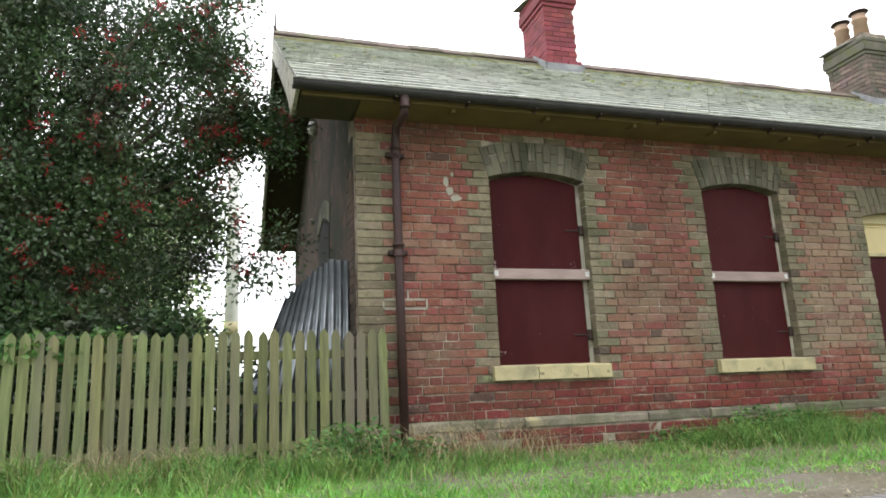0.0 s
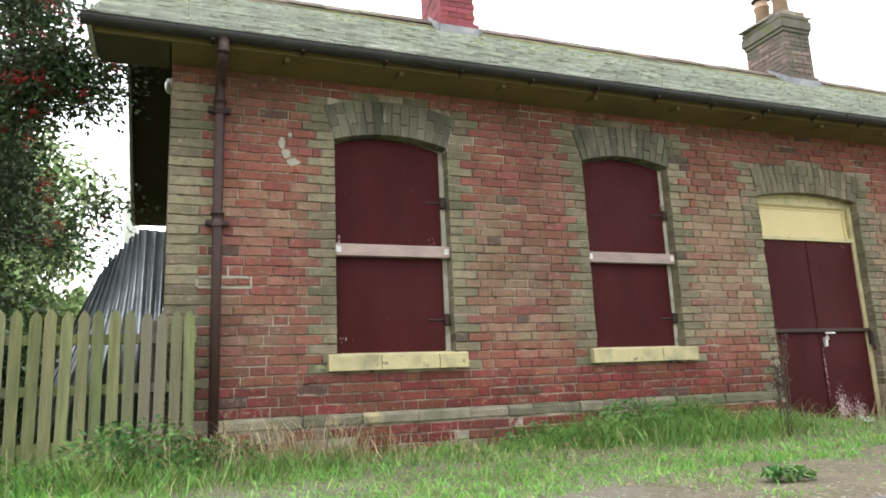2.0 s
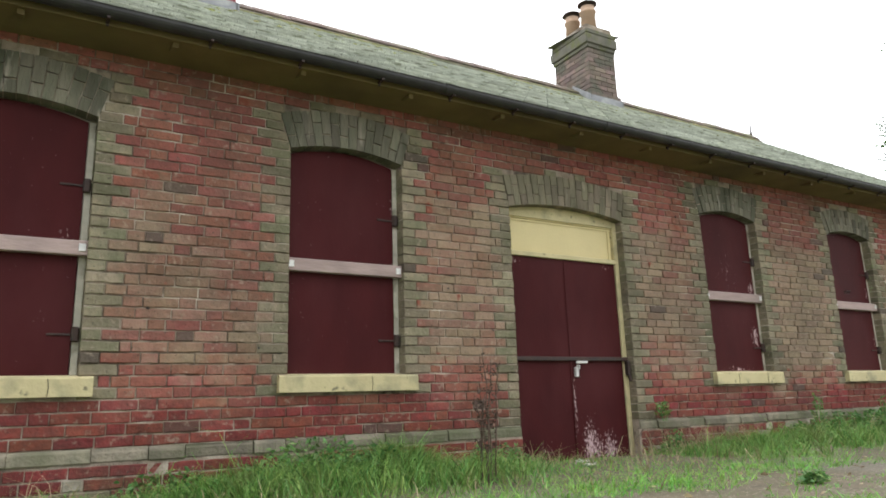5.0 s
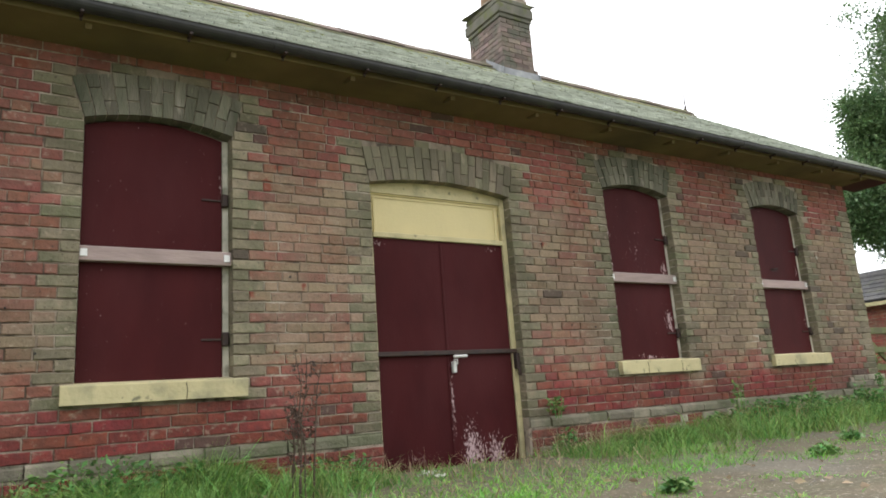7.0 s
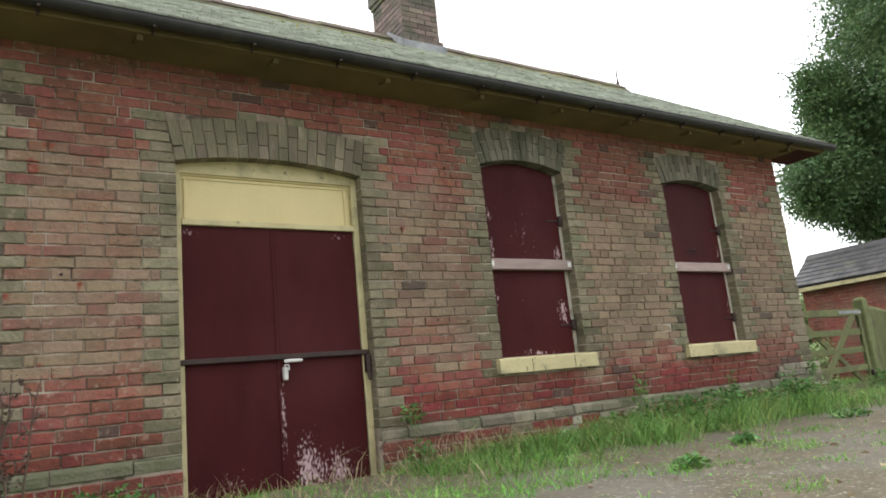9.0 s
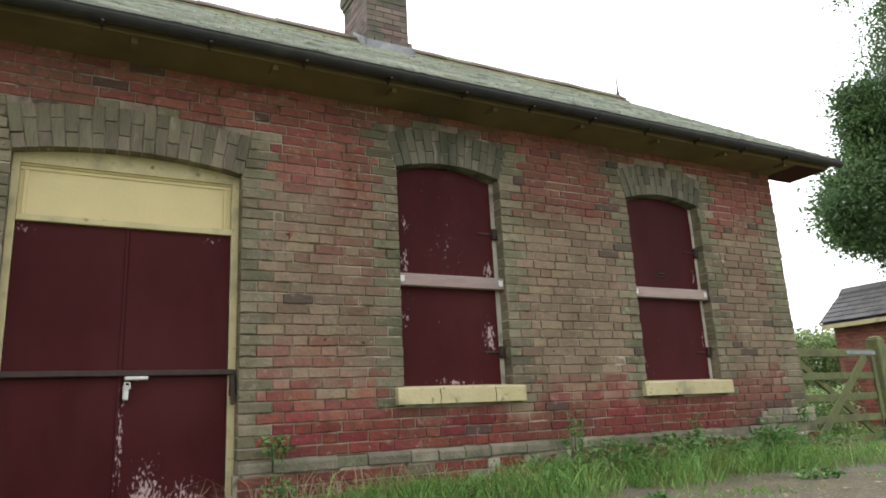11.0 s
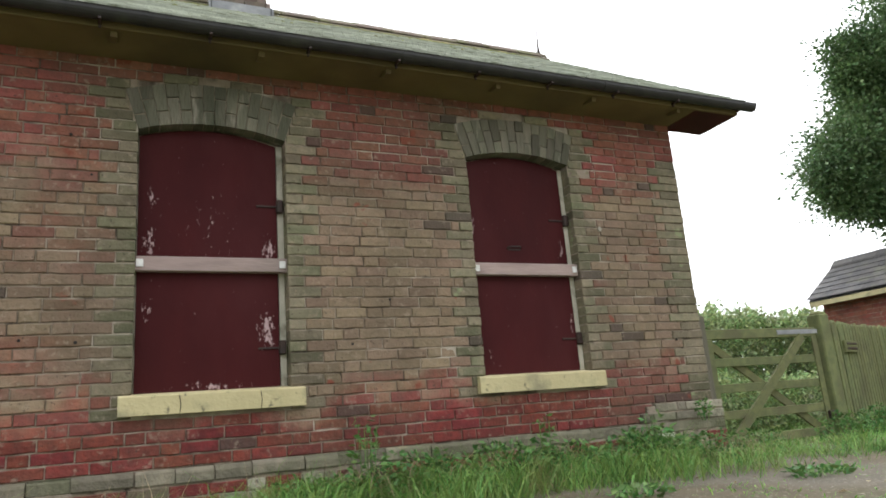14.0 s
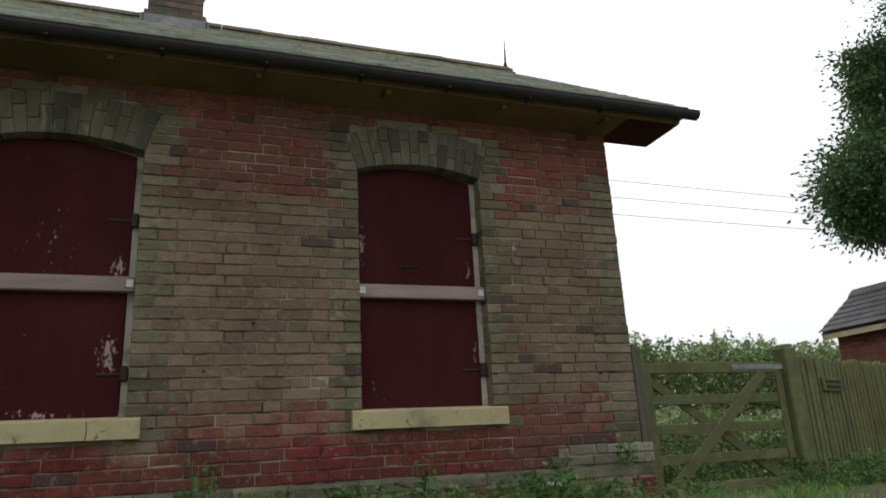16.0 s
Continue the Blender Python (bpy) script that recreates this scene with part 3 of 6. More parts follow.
def boarded_window(k, a, b):
    w = thing("window_%d" % k, "tall arched window boarded with maroon shutters", "window", "boarded windows", "structure", ((a + b) / 2, FACE, SILL))
    inv = Matrix.Translation((-(a + b) / 2, -FACE, -SILL))

    def sub(name, geo, mat, label="", parent=w):
        o = part(name, geo, mat, parent, label)
        if parent is w:
            o.matrix_local = inv
        return o
    m = 2.675
    st = 0.035
    # frame of old white paint, seen as a strip at each side
    fr = Geo()
    fr.soft(a + 0.004, a + st, SHUT - 0.004, SHUT + 0.10, SILL, SPRING - 0.01)
    fr.soft(b - st - 0.016, b - 0.004, SHUT - 0.004, SHUT + 0.10, SILL, SPRING - 0.01)
    fr.prism([(x, z - 0.004) for x, z in arc_line(a + 0.004, b - 0.004, SPRING, RISE)] + [(b - 0.004, SPRING - 0.06), (a + 0.004, SPRING - 0.06)], SHUT + 0.03, SHUT + 0.10)
    fr.soft(a + 0.02, b - 0.02, SHUT + 0.02, SHUT + 0.10, SILL, SILL + 0.05)
    sub("window_frame", fr, "oldwhite", "flaking off-white timber frame")
    mat = "maroon"
    lo = Geo()
    lo.soft(a + 0.012, b - 0.055, SHUT - 0.012, SHUT + 0.012, SILL + 0.015, m - 0.03, 0.003)
    sub("lower_shutter", lo, mat, "maroon painted board, scuffed")
    up = Geo()
    line = [(x, z - 0.015) for x, z in arc_line(a + 0.012, b - 0.055, SPRING - 0.005, RISE)]
    up.prism(line + [(b - 0.055, m + 0.02), (a + 0.012, m + 0.02)], SHUT - 0.012, SHUT + 0.012)
    sub("upper_shutter", up, mat, "maroon painted board with an arched top")
    br = boxes((a - 0.005, b + 0.002, FACE + 0.035, SHUT - 0.013, m - 0.052, m + 0.048), r=0.005)
    brace = sub("brace", br, "brace", "greyish pink timber bar")
    for x in (a + 0.030, b - 0.035):
        part("end_plate", boxes((x - 0.022, x + 0.022, FACE + 0.028, FACE + 0.036, m - 0.026, m + 0.026), r=0.002), "white_metal", brace, "pale metal plate")
    for z in (3.12, 2.10):
        g = Geo()
        g.soft(b - 0.06, b - 0.012, SHUT - 0.04, SHUT - 0.004, z - 0.05, z + 0.05, 0.008)
        g.soft(b - 0.20, b - 0.055, SHUT - 0.022, SHUT - 0.012, z - 0.008, z + 0.006, 0.002)
        sub("catch", g, "iron", "rusted black catch")
    s = Geo()
    s.prism([(FACE - 0.055, SILL - 0.125), (FACE - 0.055, SILL - 0.012), (FACE - 0.045, SILL - 0.002), (SHUT + 0.02, SILL + 0.02), (SHUT + 0.02, SILL - 0.125)], a - 0.075, b + 0.085, "x")
    sub("window_sill", s, "cream", "chipped cream painted stone sill")
    back = boxes((a + 0.01, b - 0.01, SHUT + 0.10, SHUT + 0.12, SILL, SPRING + 0.05))
    sub("blind_board", back, "black", "dark backing board")
    return w


for k, (a, b) in enumerate(WINDOWS):
    boarded_window(k + 1, a, b)

# ---- double door ----
da, db = DOOR
door = thing("door_1", "maroon double door barred shut under a cream panel", "door", "", "structure", ((da + db) / 2, FACE, BASE))
dinv = Matrix.Translation((-(da + db) / 2, -FACE, -BASE))


def dpart(name, geo, mat, label="", parent=door):
    o = part(name, geo, mat, parent, label)
    if parent is door:
        o.matrix_local = dinv
    return o


DF = FACE + 0.10
g = Geo()
g.soft(da + 0.003, da + 0.05, DF - 0.01, DF + 0.09, BASE - 0.02, DSPRING)
g.soft(db - 0.055, db - 0.003, DF - 0.01, DF + 0.09, BASE - 0.02, DSPRING)
g.soft(da + 0.05, db - 0.055, DF - 0.02, DF + 0.09, 2.93, 2.975)
g.prism([(x, z - 0.004) for x, z in arc_line(da + 0.003, db - 0.003, DSPRING, DRISE)] + [(db - 0.003, DSPRING - 0.06), (da + 0.003, DSPRING - 0.06)], DF - 0.005, DF + 0.09)
dpart("door_frame", g, "cream", "cream painted timber frame")
g = Geo()
g.soft(da + 0.05, db - 0.055, DF + 0.03, DF + 0.05, 2.97, DSPRING - 0.03)
for z, d in ((DSPRING - 0.075, 0.018), (DSPRING - 0.10, 0.008)):
    g.soft(da + 0.05, db - 0.055, DF + 0.03 - d, DF + 0.03, z, z + 0.025)
g.soft(db - 0.11, db - 0.085, DF + 0.015, DF + 0.03, 2.98, DSPRING - 0.10)
g.soft(da + 0.075, da + 0.10, DF + 0.015, DF + 0.03, 2.98, DSPRING - 0.10)
dpart("transom_panel", g, "cream_panel", "cream panel over the door")
mid = (da + db) / 2 - 0.005
for a, b in ((da + 0.052, mid - 0.004), (mid + 0.004, db - 0.06)):
    g = Geo()
    g.soft(a, b, DF + 0.005, DF + 0.045, BASE + 0.02, 2.93, 0.004)
    leaf = dpart("door_leaf", g, "maroon", "maroon painted door leaf, flaking at the foot")
dpart("cover_strip", boxes((mid - 0.02, mid + 0.004, DF - 0.004, DF + 0.005, BASE + 0.05, 2.92)), "maroon")
g = Geo()
g.soft(da + 0.01, db - 0.01, DF - 0.03, DF - 0.005, 1.942, 1.980, 0.005)
bar = dpart("bar", g, "iron", "dark iron bar across both leaves")
g = Geo()
g.soft(mid + 0.014, mid + 0.048, DF - 0.045, DF - 0.005, 1.79, 1.885, 0.006)
g.soft(mid + 0.02, mid + 0.16, DF - 0.055, DF - 0.037, 1.915, 1.94, 0.006)
g.tube([(mid + 0.02, DF - 0.05, 1.86), (mid + 0.022, DF - 0.05, 1.90), (mid + 0.05, DF - 0.05, 1.90), (mid + 0.052, DF - 0.05, 1.86)], 0.006, 6)
dpart("padlock", g, "white_metal", "pale metal hasp and padlock")
g = Geo()
g.soft(db - 0.05, db - 0.012, DF - 0.06, DF - 0.008, 1.80, 1.94, 0.006)
g.soft(db - 0.045, db - 0.02, DF - 0.075, DF - 0.05, 1.74, 1.80, 0.006)
dpart("bar_bracket", g, "iron", "rusted bracket")
dpart("threshold", boxes((da, db, DF - 0.08, DF + 0.1, BASE - 0.06, BASE + 0.012), r=0.01), "plinth", "worn stone step")
dpart("backing", boxes((da + 0.01, db - 0.01, DF + 0.10, DF + 0.12, BASE, DSPRING + 0.04)), "black")

# ---- roof ----
EY, EZ = 5.44, 4.20            # the slates' lower edge
VL, VR = 0.52, 14.75           # the two verges
ang = math.atan2(RIDGE_Z - EZ, RIDGE_Y - EY)
SL = math.hypot(RIDGE_Z - EZ, RIDGE_Y - EY)
UP = Vector((0, math.cos(ang), math.sin(ang)))
OUT = Vector((0, -math.sin(ang), math.cos(ang)))
EDGE = Vector((0, EY, EZ))


def on_roof(x, s, h=0.0):
    return Vector((x, 0, 0)) + EDGE + s * UP + h * OUT


g = Geo()
eb = 2 * RIDGE_Y - EY
g.prism([(EY + 0.03, EZ - 0.03), (RIDGE_Y, RIDGE_Z - 0.03), (eb - 0.03, EZ - 0.03), (eb - 0.03, EZ - 0.06), (RIDGE_Y, RIDGE_Z - 0.09), (EY + 0.03, EZ - 0.06)], VL + 0.03, VR - 0.03, "x")
roof = solid("roof", g, "deck", "pitched slate roof with lichen and moss", "roof", "structure")
g = Geo()
g.prism([(RIDGE_Y, RIDGE_Z), (eb, EZ), (eb, EZ - 0.03), (RIDGE_Y, RIDGE_Z - 0.03)], VL, VR, "x")
part("rear_slope", g, "slate", roof)

# soffit, fascia, brackets, all in the cream darkened for eaves shade
g = Geo()
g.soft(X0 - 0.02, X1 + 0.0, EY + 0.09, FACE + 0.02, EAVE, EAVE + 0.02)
part("soffit", g, "soffit", roof, "cream boarded soffit, coloured dark for the eaves shade")
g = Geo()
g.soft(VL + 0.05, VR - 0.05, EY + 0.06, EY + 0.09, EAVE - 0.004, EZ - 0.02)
part("fascia", g, "soffit", roof, "cream fascia board, coloured dark for the eaves shade")
x = 1.9
while x < 14.2:
    b = Geo()
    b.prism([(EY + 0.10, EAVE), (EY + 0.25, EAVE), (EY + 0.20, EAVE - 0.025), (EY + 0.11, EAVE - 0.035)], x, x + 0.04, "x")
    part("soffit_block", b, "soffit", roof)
    x += 0.93
part("verge_soffit", boxes((X1, VR - 0.04, EY + 0.09, FACE + 0.1, EAVE + 0.0, EAVE + 0.02)), "maroon", roof, "maroon verge board")
part("verge_soffit", boxes((VL + 0.05, X0, EY + 0.09, FACE + 0.1, EAVE + 0.0, EAVE + 0.02)), "deck", roof)

# bargeboards with pointed feet
for x, mat in ((VL, "oldwhite"), (VR - 0.075, "maroon")):
    for side in (0, 1):
        s0 = EDGE - 0.02 * OUT
        low = [(EY + 0.01, EZ - 0.03), (EY + 0.01, EAVE + 0.03), (FACE + 0.03, EAVE + 0.0), (FACE + 0.06, EAVE + 0.005), (FACE + 0.17, EAVE + 0.12), (FACE + 0.38, EAVE + 0.29), (FACE + 0.55, EAVE + 0.43)]
        top = [(RIDGE_Y, RIDGE_Z - 0.30), (RIDGE_Y, RIDGE_Z - 0.02)]
        poly = low + top
        if side:
            poly = [(2 * RIDGE_Y - y, z) for y, z in poly]
        g = Geo()
        g.prism(poly, x, x + 0.035, "x")
        part("bargeboard", g, mat, roof, "weathered bargeboard with a pointed foot")

# ridge bed and tiles
g = Geo()
g.prism([(RIDGE_Y - 0.19, RIDGE_Z - 0.105), (RIDGE_Y - 0.185, RIDGE_Z - 0.07), (RIDGE_Y, RIDGE_Z + 0.05), (RIDGE_Y + 0.19, RIDGE_Z - 0.09)], VL, VR - 0.04, "x")
part("ridge_bed", g, "plinth", roof, "pale mortar bedding")
n = 31
pitch = (VR - 0.05 - VL) / n
tile = Geo()
prof = [(-0.15, -0.07), (-0.145, -0.045), (-0.03, 0.045), (0.0, 0.075), (0.03, 0.045), (0.145, -0.045), (0.15, -0.07), (0.13, -0.07), (0, 0.02), (-0.13, -0.07)]
tile.prism([(y, z) for y, z in prof], 0.004, pitch - 0.004, "x")
tile_mesh = tile.mesh("ridge_tile", "ridge")
for i in range(n):
    o = new("ridge_tile", tile_mesh)
    o.parent = roof
    o.matrix_local = pose(VL + i * pitch, RIDGE_Y, RIDGE_Z + 0.04 + random.uniform(-0.006, 0.006), 0, random.uniform(-0.6, 0.6), 0)
for x in (VL + 0.03, VR - 0.085):
    g = Geo()
    g.tube([(x, RIDGE_Y, RIDGE_Z + 0.03), (x, RIDGE_Y, RIDGE_Z + 0.14), (x, RIDGE_Y, RIDGE_Z + 0.17), (x + 0.01, RIDGE_Y, RIDGE_Z + 0.50)], [0.035, 0.025, 0.016, 0.006], 8)
    part("finial", g, "iron", roof, "thin dark spike finial", True)

# moss cushions along the ridge bed and on the upper slates
mrng = random.Random(21)
g = Geo()
for q in range(2800):
    x = mrng.uniform(VL + 0.1, VR - 0.3)
    if noise.noise((x * 0.7, 3.0, 0)) < -0.15 + mrng.uniform(-0.15, 0.15):
        continue
    up = SL - 0.20 - abs(mrng.gauss(0, 0.05)) - (mrng.random() < 0.12) * mrng.uniform(0, 1.6)
    p = on_roof(x, up, 0.012)
    r = mrng.uniform(0.012, 0.036)
    g.add([p + r * 1.6 * Vector((1, 0, 0)), p - r * 1.6 * Vector((1, 0, 0)), p + r * UP, p - r * UP, p + r * 0.7 * OUT], [(0, 2, 4), (2, 1, 4), (1, 3, 4), (3, 0, 4)])
tagged(part("moss", g, "moss", roof, "yellow-green moss along the ridge"), kind="stuff")

# gutter and its brackets
gutter = thing("gutter", "black half-round cast iron gutter under the eaves", "gutter", "", "", (0, EY, EZ))


def gpart(name, geo, mat, label="", smooth=False):
    o = part(name, geo, mat, gutter, label, smooth)
    o.matrix_local = Matrix.Translation((0, -EY, -EZ))
    return o


GY, GZ = EY + 0.0, EZ - 0.068
half = [(GY + 0.055 * math.cos(t), GZ + 0.04 - 0.056 * math.sin(t)) for t in [math.pi * i / 10 for i in range(11)]]
prof = half + [(GY - 0.060, GZ + 0.048), (GY - 0.049, GZ + 0.04)] + [(GY - 0.049 * math.cos(t), GZ + 0.04 - 0.050 * math.sin(t)) for t in [math.pi * i / 10 for i in range(1, 11)]]
x = VL - 0.03
while x < VR + 0.06:
    e = min(x + 1.8, VR + 0.08)
    g = Geo()
    g.prism(prof, x, e, "x")
    gpart("gutter_length", g, "gutter")
    g = Geo()
    g.prism([(GY + (y - GY) * 1.08, GZ + 0.04 + (z - GZ - 0.04) * 1.08) for y, z in prof], x - 0.001, x + 0.07, "x")
    gpart("gutter_joint", g, "gutter")
    x = e + 0.001
x = 1.35
while x < 14.5:
    g = Geo()
    g.soft(x, x + 0.022, GY - 0.03, EY + 0.06, GZ - 0.030, GZ - 0.012, 0.003)
    g.soft(x + 0.003, x + 0.019, EY + 0.038, EY + 0.058, EAVE - 0.02, GZ - 0.012, 0.003)
    gpart("gutter_bracket", g, "iron")
    x += 0.66

# downpipe
pipe = thing("downpipe", "dark brown cast iron downpipe with collars", "drainpipe", "", "", (1.44, FACE - 0.07, BASE))


def ppart(name, geo, mat, label=""):
    o = part(name, geo, mat, pipe, label, True)
    o.matrix_local = Matrix.Translation((-1.44, -(FACE - 0.07), -BASE))
    return o


g = Geo()
px, py = 1.44, FACE - 0.07
g.tube([(px, GY, GZ - 0.03), (px, GY + 0.02, GZ - 0.16), (px, py - 0.05, 3.98), (px, py, 3.88), (px, py, 3.7), (px, py, 2.5), (px, py, 1.02)], 0.038, 12)
ppart("pipe", g, "pipe")
for z in (4.12, 3.76, 2.86):
    g = Geo()
    yy = GY + 0.005 if z > 4 else py
    h = 0.10 if z > 4 else 0.07
    g.tube([(px, yy, z - h), (px, yy, z - h * 0.8), (px, yy, z - h * 0.78), (px, yy, z + h * 0.4), (px, yy, z + h * 0.42), (px, yy, z + h * 0.6)], [0.047, 0.047, 0.043, 0.045, 0.054, 0.054], 12)
    ppart("collar", g, "pipe")
for z in (3.74, 2.83):
    ppart("pipe_bracket", boxes((px - 0.085, px + 0.085, py + 0.02, FACE + 0.001, z - 0.02, z + 0.025)), "iron")


# ---- chimneys ----
def courses(g, x0, x1, y0, y1, z0, z1, slot=0, off=0):
    """Brickwork round a stack: every brick with its own edges."""
    h = 0.076
    k = 0
    z = z0
    while z + h * 0.5 < z1:
        top = min(z + h - 0.009, z1)
        sh = 0.11 if (k + off) % 2 else 0.0
        for fx, a0, a1, c in ((0, x0, x1, y0), (0, x0, x1, y1), (1, y0 + 0.1, y1 - 0.1, x0), (1, y0 + 0.1, y1 - 0.1, x1)):
            p = a0 - sh
            while p < a1 - 0.01:
                s, e = max(p, a0), min(p + 0.221, a1)
                if e - s > 0.03:
                    d = random.uniform(-0.003, 0.003)
                    inner = 0.1 if c in (x0, y0) else -0.1
                    lo, hi = sorted((c + d, c + inner))
                    if fx == 0:
                        g.box(s, e, lo, hi, z, top, slot)
                    else:
                        g.box(lo, hi, s, e, z, top, slot)
                p += 0.23
        z += h
        k += 1


def chimney(x0, x1, y0, y1, mat, capmat, pots, label, top):
    c = thing("chimney", label, "chimney", "", "", ((x0 + x1) / 2, (y0 + y1) / 2, 6.0))
    inv = Matrix.Translation((-(x0 + x1) / 2, -(y0 + y1) / 2, -6.0))

    def sub(name, g, m, lab="", smooth=False):
        o = part(name, g, m, c, lab, smooth)
        o.matrix_local = inv
        return o
    g = Geo()
    g.box(x0 + 0.012, x1 - 0.012, y0 + 0.012, y1 - 0.012, 5.7, top - 0.01)
    sub("core", g, "mortar")
    g = Geo()
    courses(g, x0, x1, y0, y1, 5.78, top - 0.42)
    sub("shaft_brick", g, mat, "coursed brick shaft")
    o = 0.035
    g = Geo()
    courses(g, x0 - o, x1 + o, y0 - o, y1 + o, 5.78, 6.24)
    sub("base_brick", g, mat)
    g = Geo()
    g.soft(x0 - 0.02, x1 + 0.02, y0 - 0.02, y1 + 0.02, top - 0.42, top - 0.36, 0.006)
    g.soft(x0 - 0.045, x1 + 0.045, y0 - 0.045, y1 + 0.045, top - 0.355, top - 0.20, 0.008)
    g.soft(x0 - 0.035, x1 + 0.035, y0 - 0.035, y1 + 0.035, top - 0.195, top - 0.10, 0.02)
    sub("cap", g, capmat, "oversailing mossy cap courses")
    g = Geo()
    bm = bmesh.new()
    bmesh.ops.create_cone(bm, cap_ends=True, segments=4, radius1=0.70, radius2=0.40, depth=0.12,
                          matrix=Matrix.LocRotScale(((x0 + x1) / 2, (y0 + y1) / 2, top - 0.04), Euler((0, 0, math.pi / 4)), ((x1 - x0 + 0.05) / 0.99, (y1 - y0 + 0.05) / 0.99, 1)))
    bm.verts.index_update()
    g.add([v.co for v in bm.verts], [[v.index for v in f.verts] for f in bm.faces])
    bm.free()
    sub("flaunching", g, "cap_stone")
    for py_, hh in pots:
        xx = (x0 + x1) / 2
        g = Geo()
        g.tube([(xx, py_, top - 0.05), (xx, py_, top + hh * 0.72), (xx, py_, top + hh * 0.74), (xx, py_, top + hh * 0.82), (xx, py_, top + hh * 0.84), (xx, py_, top + hh)],
               [0.135, 0.115, 0.135, 0.135, 0.115, 0.115], 16)
        p = sub("pot", g, "pot", "buff terracotta chimney pot", True)
        g = Geo()
        for q in range(4):
            an = q * math.pi / 2 + 0.6
            g.tube([(xx + 0.1 * math.cos(an), py_ + 0.1 * math.sin(an), top + hh - 0.02), (xx + 0.09 * math.cos(an), py_ + 0.09 * math.sin(an), top + hh + 0.06)], 0.01, 5)
        g.tube([(xx, py_, top + hh + 0.045), (xx, py_, top + hh + 0.06), (xx, py_, top + hh + 0.10)], [0.165, 0.155, 0.05], 14)
        part("cowl", g, "iron", p, "dark metal cowl")
    g = Geo()
    f0 = y0 - o - 0.012
    zf = EZ + (f0 - EY) * math.tan(ang)
    g.soft(x0 - 0.07, x1 + 0.07, f0, f0 + 0.012, zf - 0.02, zf + 0.13, 0.003)
    g.add([(x0 - 0.08, f0 - 0.14, zf - 0.14 * math.tan(ang) + 0.02), (x1 + 0.08, f0 - 0.14, zf - 0.14 * math.tan(ang) + 0.02), (x1 + 0.08, f0 + 0.005, zf + 0.025), (x0 - 0.08, f0 + 0.005, zf + 0.025),
           (x0 - 0.08, f0 - 0.14, zf - 0.14 * math.tan(ang) + 0.008), (x1 + 0.08, f0 - 0.14, zf - 0.14 * math.tan(ang) + 0.008), (x1 + 0.08, f0 + 0.005, zf + 0.012), (x0 - 0.08, f0 + 0.005, zf + 0.012)],
          [(0, 1, 2, 3), (7, 6, 5, 4), (0, 4, 5, 1), (1, 5, 6, 2), (2, 6, 7, 3), (3, 7, 4, 0)])
    for side in (x0 - o - 0.012, x1 + o):
        g.prism([(f0, zf - 0.02), (f0, zf + 0.13), (RIDGE_Y, RIDGE_Z + 0.16), (RIDGE_Y, RIDGE_Z)], side, side + 0.012, "x")
    sub("flashing", g, "lead", "grey lead flashing")
    return c


chimney(4.29, 4.78, 8.22, 8.96, "painted_brick", "painted_brick", ((8.45, 0.45), (8.8, 0.45)), "crimson painted brick chimney stack on the slate roof", 7.50)
chimney(10.27, 10.83, 8.22, 9.02, "grey_brick", "cap_stone", ((8.44, 0.45), (8.82, 0.45)), "sooty brick chimney stack with two terracotta pots", 7.42)


# cracks in the sills, a shutter handle, a fitting on the gable
for w_, xs_c in (("window_1", (2.70, 3.19)), ("window_2", (5.40,)), ("window_3", (9.80, 10.30))):
    a_, b_ = WINDOWS[int(w_[-1]) - 1]
    for x in xs_c:
        g = Geo()
        g.tube([(x, FACE - 0.0555, SILL - 0.124), (x + 0.006, FACE - 0.0555, SILL - 0.07), (x - 0.002, FACE - 0.0555, SILL - 0.014)], 0.0025, 5)
        o = part("crack", g, "black", bpy.data.objects[w_])
        o.matrix_local = Matrix.Translation((-(a_ + b_) / 2, -FACE, -SILL))
a_, b_ = WINDOWS[3]
g = Geo()
g.tube([(12.34, SHUT - 0.011, 2.865), (12.36, SHUT - 0.035, 2.872), (12.45, SHUT - 0.035, 2.874), (12.47, SHUT - 0.011, 2.868)], 0.007, 6)
g.soft(12.345, 12.465, SHUT - 0.016, SHUT - 0.011, 2.845, 2.858, 0.002)
o = part("shutter_handle", g, "iron", bpy.data.objects["window_4"], "dark iron pull")
o.matrix_local = Matrix.Translation((-(a_ + b_) / 2, -FACE, -SILL))
g = Geo()
g.tube([(X0 + 0.005, 8.62, 5.10), (X0 - 0.03, 8.62, 5.10), (X0 - 0.09, 8.62, 5.10), (X0 - 0.115, 8.62, 5.10)], [0.085, 0.095, 0.085, 0.03], 12)
solid("bulkhead_lamp", g, "white_metal", "small white round fitting on the gable", "lamp", smooth=True)

# ---- gable window, fences, gate ----
g = Geo()
g.prism([(7.55, 2.0)] + [(7.55 + 0.9 * i / 10, 3.52 + 0.16 * math.sin(math.pi * i / 10)) for i in range(11)] + [(8.45, 2.0)], X0 - 0.006, X0 + 0.02, "x")
gw = solid("window_5", g, "black", "dark boarded arched window in the gable", "window", "structure")
g = Geo()
for i in range(10):
    a0, a1 = i / 10, (i + 1) / 10
    g.prism([(7.52 + 0.96 * a0, 3.54 + 0.16 * math.sin(math.pi * a0)), (7.52 + 0.96 * a1, 3.54 + 0.16 * math.sin(math.pi * a1)), (7.46 + 1.08 * a1, 3.74 + 0.18 * math.sin(math.pi * a1)), (7.46 + 1.08 * a0, 3.74 + 0.18 * math.sin(math.pi * a0))], X0 - 0.012, X0 + 0.01, "x")
